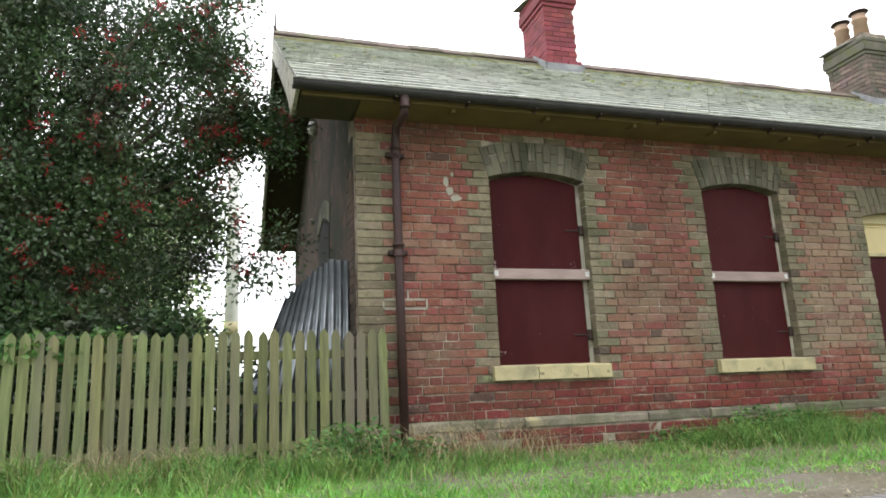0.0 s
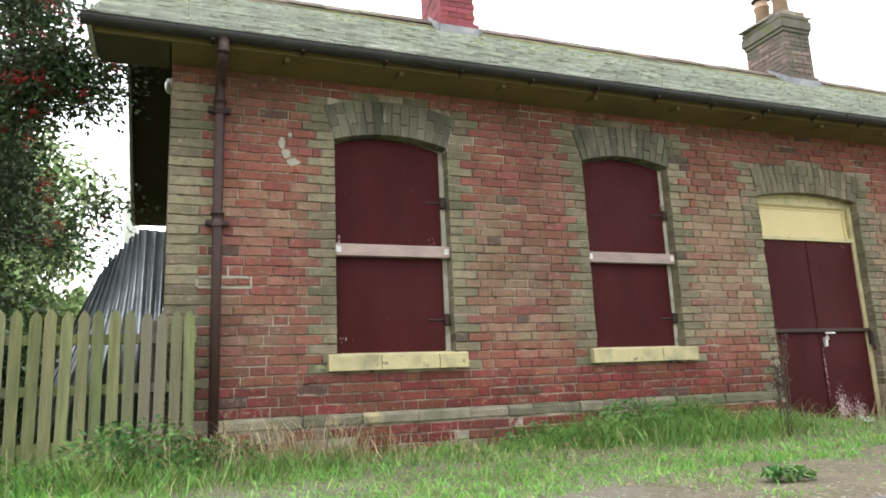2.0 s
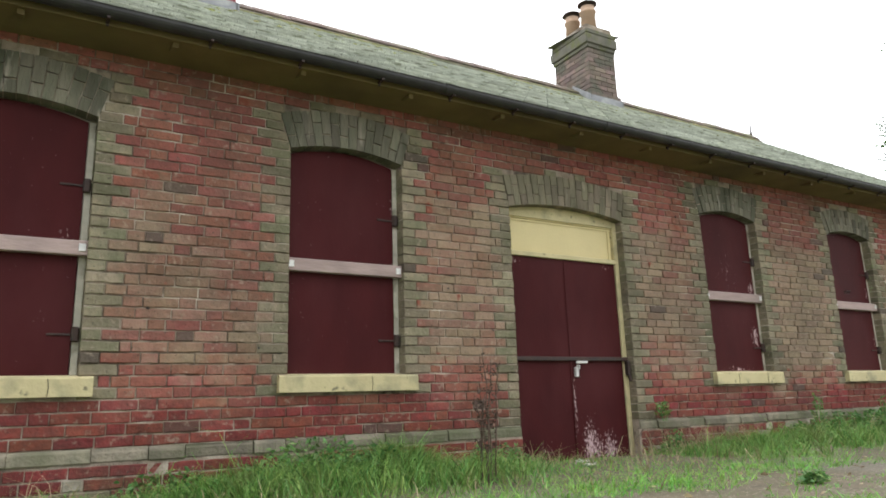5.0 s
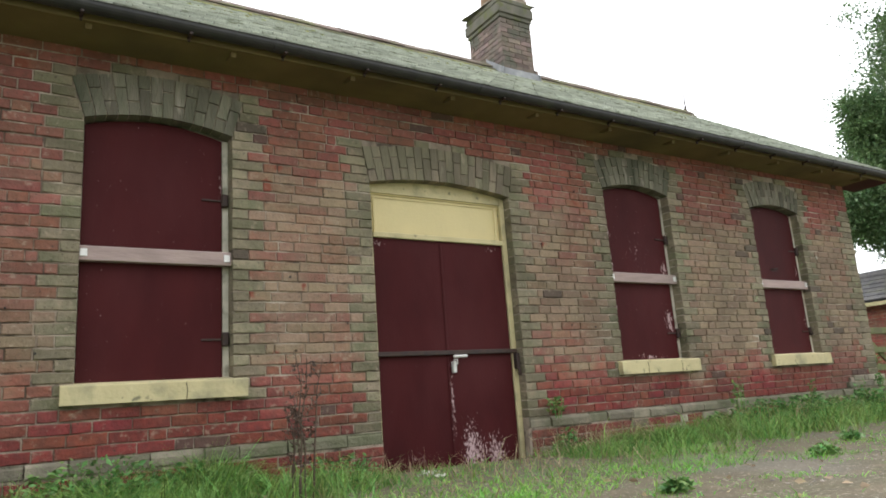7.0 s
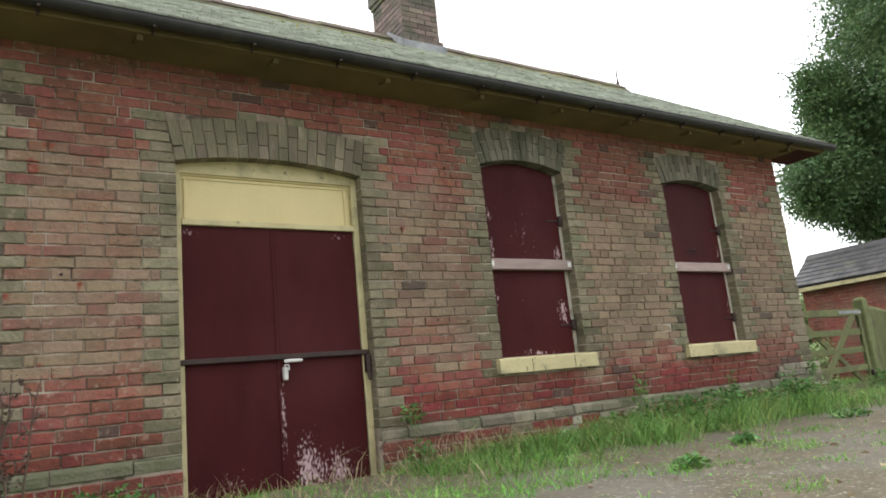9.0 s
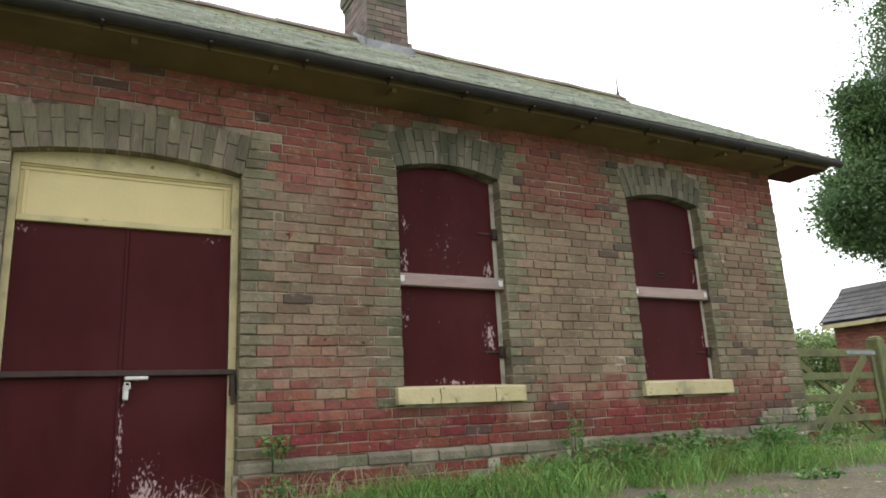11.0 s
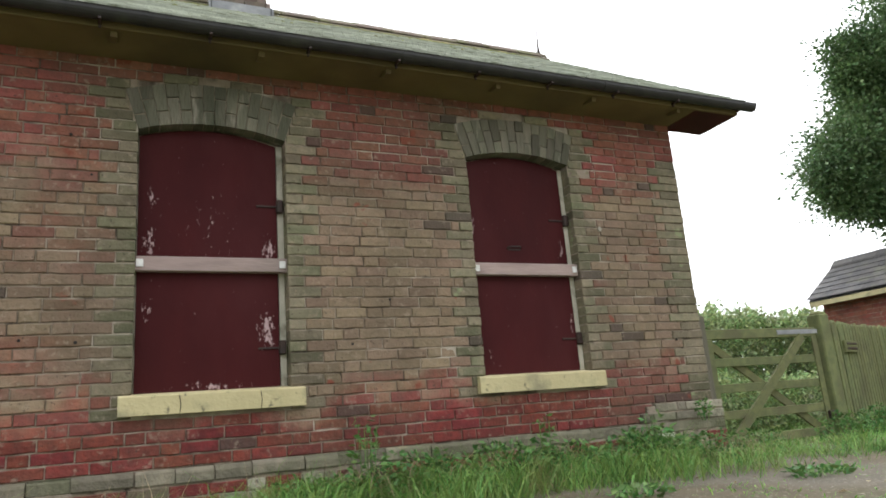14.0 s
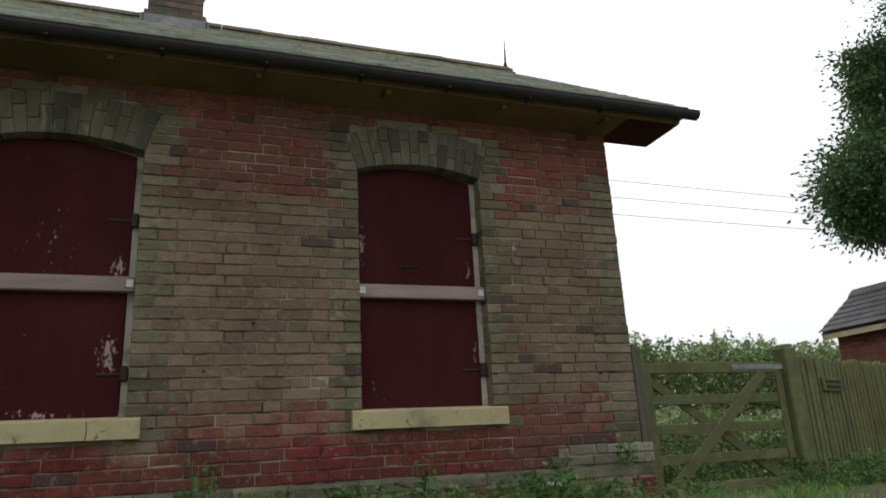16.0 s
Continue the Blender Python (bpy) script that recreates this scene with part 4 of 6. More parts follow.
part("window_arch", g, "voussoir", gw)


def pale_mesh(name, w, h, t, mat):
    g = Geo()
    g.prism([(0, 0), (w, 0), (w, h - 0.055), (w * 0.86, h - 0.03), (w * 0.5, h), (w * 0.14, h - 0.03), (0, h - 0.055)], 0, t)
    return g.mesh(name, mat)


fence = thing("picket_fence", "weathered mossy timber picket fence with pointed pales", "fence", "", "", (-1.4, 5.80, BASE))
pm = pale_mesh("pale", 0.072, 1.16, 0.02, "pale")
FY = 5.80
x = 1.235
while x > -5.5:
    o = new("pale", pm)
    o.parent = fence
    o.matrix_local = Matrix.Translation((1.4, -5.80, -BASE)) @ pose(x + random.uniform(-0.004, 0.004), FY - 0.02, BASE + 0.0 + random.uniform(-0.015, 0.012), random.uniform(-0.5, 0.5), random.uniform(-0.6, 0.6), 0)
    x -= 0.0985
for z in (1.25, 1.62, 1.96):
    o = part("rail", boxes((-5.5, 1.31, FY + 0.002, FY + 0.04, z - 0.035, z + 0.035)), "pale", fence)
    o.matrix_local = Matrix.Translation((1.4, -5.80, -BASE))
for x in (0.95, -0.9, -2.75, -4.6):
    o = part("fence_post", boxes((x, x + 0.09, FY + 0.042, FY + 0.13, BASE - 0.1, 2.10), r=0.008), "pale", fence)
    o.matrix_local = Matrix.Translation((1.4, -5.80, -BASE))

# five-barred gate between the wall and a post
GX0, GX1, GYY = 14.42, 15.90, 6.10
gate = thing("field_gate", "mossy green five-barred timber gate, closed", "gate", "", "", (GX0, GYY, BASE + 0.08))
ginv = Matrix.Translation((-GX0, -GYY, -BASE - 0.08))
bars = (1.13, 1.36, 1.60, 1.84)
for z in bars:
    part("gate_bar", boxes((GX0, GX1, GYY, GYY + 0.03, z - 0.04, z + 0.04)), "gatewood", gate).matrix_local = ginv
part("top_bar", boxes((GX0, GX1, GYY - 0.012, GYY + 0.045, 2.06, 2.15)), "gatewood", gate).matrix_local = ginv
for x in (GX0, GX1 - 0.075):
    part("gate_stile", boxes((x, x + 0.075, GYY - 0.016, GYY - 0.0, 1.08, 2.06)), "gatewood", gate).matrix_local = ginv


def slanted(xa, za, xb, zb, y0, y1, w):
    g = Geo()
    d = Vector((xb - xa, zb - za)).normalized()
    nrm = Vector((-d.y, d.x)) * w / 2
    g.prism([(xa + nrm.x, za + nrm.y), (xb + nrm.x, zb + nrm.y), (xb - nrm.x, zb - nrm.y), (xa - nrm.x, za - nrm.y)], y0, y1)
    return g


part("gate_brace", slanted(GX0 + 0.12, 1.10, GX1 - 0.22, 2.06, GYY - 0.03, GYY - 0.002, 0.085), "gatewood", gate).matrix_local = ginv
part("gate_brace", slanted(GX0 + 0.05, 2.04, GX1 - 0.08, 1.13, GYY + 0.031, GYY + 0.055, 0.075), "gatewood", gate).matrix_local = ginv
part("gate_strap", boxes((GX1 - 0.55, GX1 + 0.02, GYY - 0.018, GYY - 0.0125, 2.085, 2.13), r=0.002), "lead", gate, "grey galvanised strap").matrix_local = ginv
part("gate_latch", boxes((GX1 - 0.06, GX1 + 0.05, GYY - 0.05, GYY - 0.017, 1.24, 1.32)), "iron", gate, "dark iron latch").matrix_local = ginv
for x, w, h in ((14.30, 0.10, 2.28), (15.93, 0.15, 2.28)):
    g = Geo()
    g.soft(x, x + w, GYY - 0.06, GYY + 0.09, BASE - 0.1, h, 0.012)
    g.soft(x + 0.015, x + w - 0.015, GYY - 0.045, GYY + 0.075, h - 0.01, h + 0.03, 0.02)
    solid("gate_post", g, "gatewood" if w > 0.12 else "oldpost", "mossy square timber gate post" if w > 0.12 else "weathered grey timber post against the wall", "post", group="gate posts")

rfence = thing("board_fence", "green-stained upright board fence with pointed tops", "fence", "", "", (16.08, 6.18, BASE))
rm = pale_mesh("pale", 0.074, 1.22, 0.022, "gatewood")
d = Vector((1.55, 0.55, 0)).normalized()
for i in range(34):
    o = new("pale", rm)
    o.parent = rfence
    o.matrix_local = pose(d.x * 0.097 * i, d.y * 0.097 * i, random.uniform(-0.012, 0.012) + 0.02, 0, random.uniform(-0.8, 0.8), math.degrees(math.atan2(d.y, d.x)))
for z in (0.3, 1.0):
    o = part("rail", boxes((0, 3.3, 0.024, 0.065, z - 0.04, z + 0.04)), "gatewood", rfence)
    o.matrix_local = pose(0, 0, 0, 0, 0, math.degrees(math.atan2(d.y, d.x)))
g = Geo()
g.soft(0.62, 1.06, -0.03, -0.002, 0.90, 1.03, 0.004, 0)
g.soft(0.68, 1.00, -0.036, -0.028, 0.985, 1.005, 0.002, 1)
g.soft(0.68, 1.00, -0.036, -0.028, 0.93, 0.955, 0.002, 1)
o = part("name_board", g, ["gatewood", "iron"], rfence, "small board with two dark slots")
o.matrix_local = pose(0, 0, 0, 0, 0, math.degrees(math.atan2(d.y, d.x)))

# ---- brick shed beyond the gate ----
SX, SY0, SY1 = 20.92, 4.6, 9.75
SM = SX + 0.73
shed = thing("brick_shed", "small red brick outbuilding with a grey slate roof", "shed", "", "", (SX, SY1, BASE))
sinv = Matrix.Translation((-SX, -SY1, -BASE))
g = Geo()
g.box(SX + 0.012, SX + 1.448, SY0, SY1 - 0.012, BASE - 0.1, 3.06)
g.prism([(SX + 0.012, 3.06), (SX + 1.448, 3.06), (SM, 3.60)], SY0, SY1 - 0.012)
part("wall", g, "mortar", shed).matrix_local = sinv
g = Geo()
courses(g, SX, SX + 1.46, SY0, SY1, BASE - 0.05, 3.04)
part("wall_brick", g, "brick_red", shed).matrix_local = sinv
g = Geo()
for side in (1, -1):
    nrow = 7
    for r in range(nrow):
        for c in range(-1, 20):
            y1s = SY1 + 0.16 - c * 0.27 - (0.135 if r % 2 else 0)
            ya, yb = max(y1s - 0.265, SY0 - 0.1), min(y1s, SY1 + 0.15)
            if yb - ya < 0.03:
                continue
            u0, u1 = r / nrow, min((r + 1.25) / nrow, 1.0)
            xa, za = SM - side * 0.95 * (1 - u0), 3.085 + 0.70 * u0 + 0.02
            xb, zb = SM - side * 0.95 * (1 - u1), 3.085 + 0.70 * u1
            g.add([(xa, ya, za), (xa, yb, za), (xb, yb, zb), (xb, ya, zb), (xa, ya, za - 0.014), (xa, yb, za - 0.014), (xb, yb, zb - 0.014), (xb, ya, zb - 0.014)],
                  [(0, 1, 2, 3), (7, 6, 5, 4), (0, 4, 5, 1), (1, 5, 6, 2), (2, 6, 7, 3), (3, 7, 4, 0)])
tagged(part("slate_covering", g, "slate_grey", shed), kind="stuff").matrix_local = sinv
g = Geo()
g.prism([(SX - 0.20, 3.055), (SM, 3.755), (SX + 1.66, 3.055), (SX + 1.60, 3.03), (SM, 3.68), (SX - 0.14, 3.03)], SY0 - 0.08, SY1 + 0.13)
part("roof_boards", g, "slate_grey", shed).matrix_local = sinv
part("fascia", boxes((SX - 0.19, SX - 0.16, SY0 - 0.08, SY1 + 0.12, 2.96, 3.05)), "cream", shed, "cream fascia board").matrix_local = sinv
g = Geo()
y = SY0 - 0.1
while y < SY1 + 0.1:
    g.prism([(SM - 0.13, 3.71), (SM - 0.12, 3.74), (SM, 3.85), (SM + 0.12, 3.74), (SM + 0.13, 3.71)], y, y + 0.44)
    y += 0.45
tagged(part("ridge_capping", g, "slate_grey", shed), kind="stuff").matrix_local = sinv

# ---- corrugated sheets leaning on the gable, pole ----
def corrugated(width, length, mat):
    g = Geo()
    n = 96
    for s in (0, 1):
        for i in range(n + 1):
            u = i / n
            g.v.append((u * width, 0.014 * math.sin(u * width / 0.068 * 2 * math.pi), s * length))
    for i in range(n):
        g.f.append((i, i + 1, n + 2 + i, n + 1 + i))
        g.m.append(0)
    me = g.mesh("corrugated_sheet", mat, True)
    return me


cm = corrugated(0.21, 1.9, "tin")
for q in range(9):
    lean = 2 + 2.6 * q
    xt = 0.90 - 0.034 * q
    o = new("corrugated_sheet", cm)
    o.matrix_world = pose(xt - 1.9 * math.sin(radians(lean)), 6.16 + 0.055 * q, BASE - 0.04 - 0.012 * q, -3, lean, 10 + q)
    md = o.modifiers.new("thick", "SOLIDIFY")
    md.thickness = 0.002
    tagged(o, "galvanised corrugated iron sheet leaning on the gable", "metal sheet", "leaning sheets")

g = Geo()
g.tube([(0.14, 18.0, BASE - 0.1), (0.15, 18.0, 5.0), (0.15, 18.0, 8.8)], [0.18, 0.165, 0.15], 14)
tele = solid("utility_pole", g, "pole", "pale grey concrete pole behind the fence", "pole", smooth=True)
g = Geo()
g.tube([(0.14, 18.0, 3.42), (0.14, 18.0, 3.75)], [0.178, 0.178], 14)
part("band", g, "cream", tele, "yellowish marker band", True)

# ---- plants ----
def leaf_cloud(centres, dirs, size, rng, fold=0.25, wide=0.55, vary=0.35):
    """Pointed folded leaves at the centres, as vertex and face arrays."""
    n = len(centres)
    d = dirs / (np.linalg.norm(dirs, axis=1, keepdims=True) + 1e-9)
    side = np.cross(d, rng.normal(size=(n, 3)))
    side /= np.linalg.norm(side, axis=1, keepdims=True) + 1e-9
    nrm = np.cross(d, side)
    s = (size * (1 + vary * rng.uniform(-1, 1, n)))[:, None]
    v = np.stack([centres - d * s * 0.5, centres - side * s * wide * 0.5 + nrm * s * fold * 0.5 - d * s * 0.05,
                  centres + d * s * 0.5, centres + side * s * wide * 0.5 + nrm * s * fold * 0.5 - d * s * 0.05], axis=1).reshape(-1, 3)
    k = np.arange(n)[:, None] * 4
    f = np.concatenate([k + np.array([[0, 2, 1]]), k + np.array([[0, 3, 2]])])
    return v, f


def array_mesh(name, v, f, mats, slots=None):
    me = bpy.data.meshes.new(name)
    me.vertices.add(len(v))
    me.vertices.foreach_set("co", np.asarray(v, dtype=np.float32).ravel())
    w = f.shape[1]
    me.loops.add(len(f) * w)
    me.loops.foreach_set("vertex_index", f.astype(np.int32).ravel())
    me.polygons.add(len(f))
    me.polygons.foreach_set("loop_start", np.arange(0, len(f) * w, w, dtype=np.int32))
    me.polygons.foreach_set("loop_total", np.full(len(f), w, dtype=np.int32))
    for k in mats if isinstance(mats, (list, tuple)) else [mats]:
        me.materials.append(M[k])
    if slots is not None:
        me.polygons.foreach_set("material_index", slots.astype(np.int32))
    me.update(calc_edges=True)
    return me


def tufts(centre, radii, count, spread, per, rng, hollow=0.35, floor=None, bumpy=0.28):
    """Leaf places in clumps through an uneven ellipsoid."""
    out = []
    while len(out) < count:
        u = rng.normal(size=3)
        u /= np.linalg.norm(u)
        r = rng.uniform(hollow, 1.0) ** 0.6
        lump = 1 + bumpy * noise.noise(Vector(u * 2.3 + np.array(centre)))
        p = np.array(centre) + u * r * lump * np.array(radii)
        if floor is None or p[2] > floor:
            out.append(p)
    out = np.array(out)
    pts = np.repeat(out, per, axis=0)
    offs = rng.normal(size=pts.shape) * spread * np.array([1, 1, 0.75])
    return out, pts + offs, offs


def tree(name, label, base, height, centre, radii, clumps, per, spread, size, leaf, rng, berries=0, hollow=0.35, trunk=0.16, floor=None, lobes=()):
    t = thing(name, label, "tree", "", "", base)
    inv = Matrix.Translation([-q for q in base])
    out, pts, offs = tufts(centre, radii, clumps, spread, per, rng, hollow, floor)
    for q in range(0, len(lobes), 3):
        o2, p2, f2 = tufts(lobes[q], lobes[q + 1], lobes[q + 2], spread, per, rng, 0.1, floor)
        out, pts, offs = np.concatenate([out, o2]), np.concatenate([pts, p2]), np.concatenate([offs, f2])
    v, f = leaf_cloud(pts, offs + rng.normal(size=pts.shape) * spread * 0.7 + np.array([0, 0, -0.05]), size, rng)
    crown = new("crown", array_mesh("crown", v, f, leaf))
    crown.parent = t
    crown.matrix_local = inv
    g = Geo()
    b = Vector(base)
    c = Vector(centre)
    g.tube([b - Vector((0, 0, 0.1)), b + (c - b) * 0.3 + Vector((0.1, 0.05, 0)), b + (c - b) * 0.7, c + Vector((0, 0, radii[2] * 0.5))], [trunk, trunk * 0.8, trunk * 0.55, 0.03], 9)
    o = part("trunk", g, "bark", t, "", True)
    o.matrix_local = inv
    for i in range(0, len(out), max(1, len(out) // 34)):
        p = Vector(out[i])
        g = Geo()
        s = b + (c - b) * rng.uniform(0.3, 0.85)
        m_ = s.lerp(p, 0.5) + Vector((0, 0, 0.12))
        g.tube([s, m_, p], [trunk * 0.32, trunk * 0.18, 0.008], 6)
        o = part("limb", g, "bark", t, "", True)
        o.matrix_local = inv
    if berries:
        front = out[out[:, 1] < centre[1] - 0.45 * radii[1]]
        pick = front[rng.integers(0, len(front), berries)]
        bp = np.repeat(pick, 18, axis=0)
        bp = bp + np.repeat(rng.normal(size=pick.shape) * spread * 0.9 - np.array([0, 0.06, 0]), 18, axis=0) + rng.normal(size=bp.shape) * 0.032
        e = np.array([[1, 0, 0], [-1, 0, 0], [0, 1, 0], [0, -1, 0], [0, 0, 1], [0, 0, -1]]) * 0.0105
        v = (bp[:, None, :] + e[None]).reshape(-1, 3)
        q = np.array([[0, 2, 4], [2, 1, 4], [1, 3, 4], [3, 0, 4], [2, 0, 5], [1, 2, 5], [3, 1, 5], [0, 3, 5]])
        f = (np.arange(len(bp))[:, None, None] * 6 + q[None]).reshape(-1, 3)
        o = new("berry_cluster", array_mesh("berry_cluster", v, f, "berry"))
        tagged(o, "clusters of red berries", kind="stuff")
        o.parent = t
        o.matrix_local = inv
    return t


R = np.random.default_rng(3)
tree("holly_tree", "dense dark green holly tree with red berries", (-2.3, 7.9, 0.95), 6, (-1.95, 7.75, 4.4), (1.95, 1.3, 3.6), 720, 210, 0.165, 0.05, "holly", R, 190, 0.1, 0.15, 1.3,
     ((0.26, 7.05, 4.58), (0.30, 0.25, 0.24), 11, (-0.05, 7.1, 4.45), (0.35, 0.3, 0.5), 26, (0.42, 7.0, 4.2), (0.14, 0.2, 0.14), 4, (-0.2, 7.1, 5.3), (0.35, 0.3, 0.5), 22, (0.48, 7.0, 3.2), (0.10, 0.15, 0.05), 2, (0.32, 7.0, 2.85), (0.18, 0.2, 0.10), 3, (-0.2, 7.1, 3.5), (0.22, 0.25, 0.25), 9, (-0.1, 7.2, 6.2), (0.3, 0.3, 0.4), 10))
tree("holly_bush", "dark green holly bush behind the picket fence", (-4.6, 7.4, 0.95), 4, (-4.5, 7.4, 3.0), (2.2, 1.2, 2.6), 520, 170, 0.18, 0.06, "holly", R, 60, 0.1, 0.1, 1.1)
tree("laurel_bush", "low dark evergreen bush behind the picket fence", (-1.2, 7.0, 0.95), 2, (-1.3, 7.0, 1.6), (1.75, 0.6, 0.95), 420, 120, 0.14, 0.07, "holly", R, 0, 0.05, 0.06, 0.98)
tree("broadleaf_tree", "tall broadleaf tree in full dark green leaf", (25.6, 7.6, 0.95), 12, (25.5, 7.7, 8.0), (3.15, 3.0, 5.2), 1250, 190, 0.225, 0.085, "oak", R, 0, 0.1, 0.3, 3.3,
     ((22.7, 9.5, 5.5), (0.9, 0.8, 0.8), 130, (23.4, 9.2, 6.9), (0.9, 0.8, 0.9), 120, (23.7, 8.9, 4.6), (1.0, 0.9, 0.6), 110, (21.9, 9.3, 5.9), (0.60, 0.5, 0.45), 34, (21.1, 9.3, 5.5), (0.28, 0.3, 0.22), 6, (21.6, 9.3, 5.0), (0.40, 0.4, 0.36), 20, (22.75, 9.2, 7.7), (0.45, 0.5, 1.2), 75, (22.4, 9.3, 6.5), (0.35, 0.4, 0.4), 22))


tree("ash_tree", "light green tree standing beyond the fence and gable", (-2.6, 15.2, 0.95), 7, (-2.7, 15.2, 4.4), (2.2, 1.4, 3.1), 420, 110, 0.26, 0.13, "hedge", R, 0, 0.1, 0.12, 1.2)


def hedge(name, label, x0, x1, y0, y1, top, n, size, mat):
    x = R.uniform(x0, x1, n)
    y = R.uniform(y0, y1, n)
    z = np.empty(n)
    for i in range(n):
        h = top * (1 + 0.09 * noise.noise((x[i] * 0.8, y[i] * 0.8, 1.0)) + 0.12 * noise.noise((x[i] * 3, y[i] * 3, 5.0)) + 0.10 * noise.noise((x[i] * 9, y[i] * 9, 8.0)))
        z[i] = BASE + (h - BASE) * (1 - R.uniform(0, 1) ** 1.4 * 0.98)
    v, f = leaf_cloud(np.stack([x, y, z], 1), R.normal(size=(n, 3)) + np.array([0, 0, 0.3]), size, R)
    o = new(name, array_mesh(name, v, f, mat))
    return tagged(o, label, "hedge", "", "stuff")


hedge("hedge", "rambling green hedge beyond the gate", 13.0, 30.0, 11.0, 12.4, 3.02, 120000, 0.085, "hedge")
hedge("hedge", "tall mixed hedge behind the fence and gable", -12.0, -0.4, 14.5, 16.5, 3.4, 60000, 0.16, "hedge")
hedge("hedge", "low bramble in the rough grass behind the gate", 14.6, 19.0, 8.2, 9.6, 1.75, 16000, 0.07, "hedge")


def front_line(x):
    """Where the grass gives way to bare platform."""
    return np.interp(x, [-6, 2, 4.2, 5.6, 6.8, 8.6, 10, 11, 13, 15, 24], [3.05, 3.3, 3.7, 4.0, 3.9, 4.1, 4.75, 5.0, 5.1, 5.5, 5.8]) + 0.22 * np.array([noise.noise((q * 1.1, 7.0, 0)) + 0.6 * noise.noise((q * 4.0, 2.0, 0)) for q in x])


def lush(x):
    """How tall the growth stands along the foot of the wall."""
    return np.interp(x, [-6, 0.8, 1.3, 2.2, 2.7, 3.8, 4.5, 6.1, 6.5, 8.1, 8.6, 10.2, 10.6, 13.4, 14.0, 18], [0.9, 0.9, 0.7, 0.45, 0.28, 0.35, 1.1, 0.9, 0.25, 0.06, 0.6, 0.7, 0.95, 0.85, 0.4, 0.4])


def blades(x, y, h, lean, w, mat, name, label, z0=None):
    n = len(x)
    a = R.uniform(0, 2 * np.pi, n)
    b = R.uniform(0, 2 * np.pi, n)
    side = np.stack([np.cos(a), np.sin(a), np.zeros(n)], 1)
    bend = np.stack([np.cos(b), np.sin(b), np.zeros(n)], 1)
    base = np.stack([x, y, np.full(n, BASE - 0.01) if z0 is None else z0], 1)
    up = np.array([[0, 0, 1.0]])
    hh = h[:, None]
    l1 = (lean * R.uniform(0.2, 1.0, n))[:, None]
    m1 = base + up * hh * 0.55 + bend * hh * l1 * 0.35
    tip = base + up * hh * (1 - 0.35 * l1) + bend * hh * l1 * 1.1
    ww = (w * R.uniform(0.6, 1.3, n))[:, None] * 0.5
    v = np.stack([base - side * ww, base + side * ww, m1 + side * ww * 0.8, m1 - side * ww * 0.8, tip], 1).reshape(-1, 3)
    k = np.arange(n)[:, None] * 5
    f = np.concatenate([k + np.array([[0, 1, 2]]), k + np.array([[0, 2, 3]]), k + np.array([[3, 2, 4]])])
    o = new(name, array_mesh(name, v, f, mat))
    return tagged(o, label, "grass", "", "stuff")


n = 190000
x = R.uniform(-6, 18.5, n)
y = R.uniform(2.75, 5.86, n)
fl = front_line(x)
patch = np.array([noise.noise((p * 1.7, q * 2.2, 4)) + 0.5 * noise.noise((p * 5, q * 5, 9)) for p, q in zip(x, y)])
sparse = (patch > -0.05) & (R.uniform(0, 1, n) < 0.16) & (y > 2.85)
inside = (y > fl) | sparse | ((patch > 0.30) & (R.uniform(0, 1, n) < 0.7)) & (y > 2.80)
# near the wall the growth is taller and thins out on the bare end
thin = np.interp(x, [-6, 10, 14, 18.5], [1, 0.95, 0.7, 0.6])
inside &= (R.uniform(0, 1, n) < thin) & ~((x > DOOR[0]) & (x < DOOR[1]) & (y > 5.86))
x, y, fl, patch = x[inside], y[inside], fl[inside], patch[inside]
near = np.clip((y - 5.0) / 0.7, 0, 1)
h = 0.035 + 0.05 * R.uniform(0, 1, len(x)) + lush(x) * near * R.uniform(0.0, 1, len(x)) * (0.16 + 0.3 * np.clip(patch + 0.2, 0, 1)) + 0.05 * np.clip(patch, 0, 1) + 0.05 * np.clip((1.4 - x) / 2, 0, 1)
h = np.where(y < fl, h * 0.7, h) * np.exp(R.normal(-0.12, 0.32, len(x)))
blades(x, y, h, 1.7, 0.0066, "grass", "grass", "rough green grass along the wall and platform")

n = 16000
x = R.uniform(13.5, 24, n)
y = R.uniform(6.2, 11.5, n)
blades(x, y, R.uniform(0.06, 0.24, n), 0.9, 0.012, "meadow", "field_grass", "long rough grass behind the gate", np.full(n, 0.95))
n = 7000
x = R.uniform(-7, 1.0, n)
y = R.uniform(5.95, 9.0, n)
blades(x, y, R.uniform(0.1, 0.5, n), 0.9, 0.014, "grass", "shaded_grass", "long grass behind the picket fence", np.full(n, 0.95))

n = 64000
x = R.uniform(-6, 15.5, n)
y = 5.80 - np.abs(R.normal(0, 0.46, n))
tuft = np.array([noise.noise((p * 1.9, q * 2.5, 11)) + 0.4 * noise.noise((p * 6, q * 6, 2)) for p, q in zip(x, y)])
ok = (tuft > -0.12) & (y > 4.5) & (R.uniform(0, 1, n) < 0.25 + lush(x)) & ~((x > DOOR[0] - 0.1) & (x < DOOR[1]) & (y > 4.4))
x, y, tuft = x[ok], y[ok], tuft[ok]
blades(x, y, (0.3 + lush(x)) * (R.uniform(0.12, 0.28, len(x)) + 0.24 * np.clip(tuft, 0, 0.8)), 1.5, 0.007, "meadow", "long_grass", "long arching grass tufts against the wall")

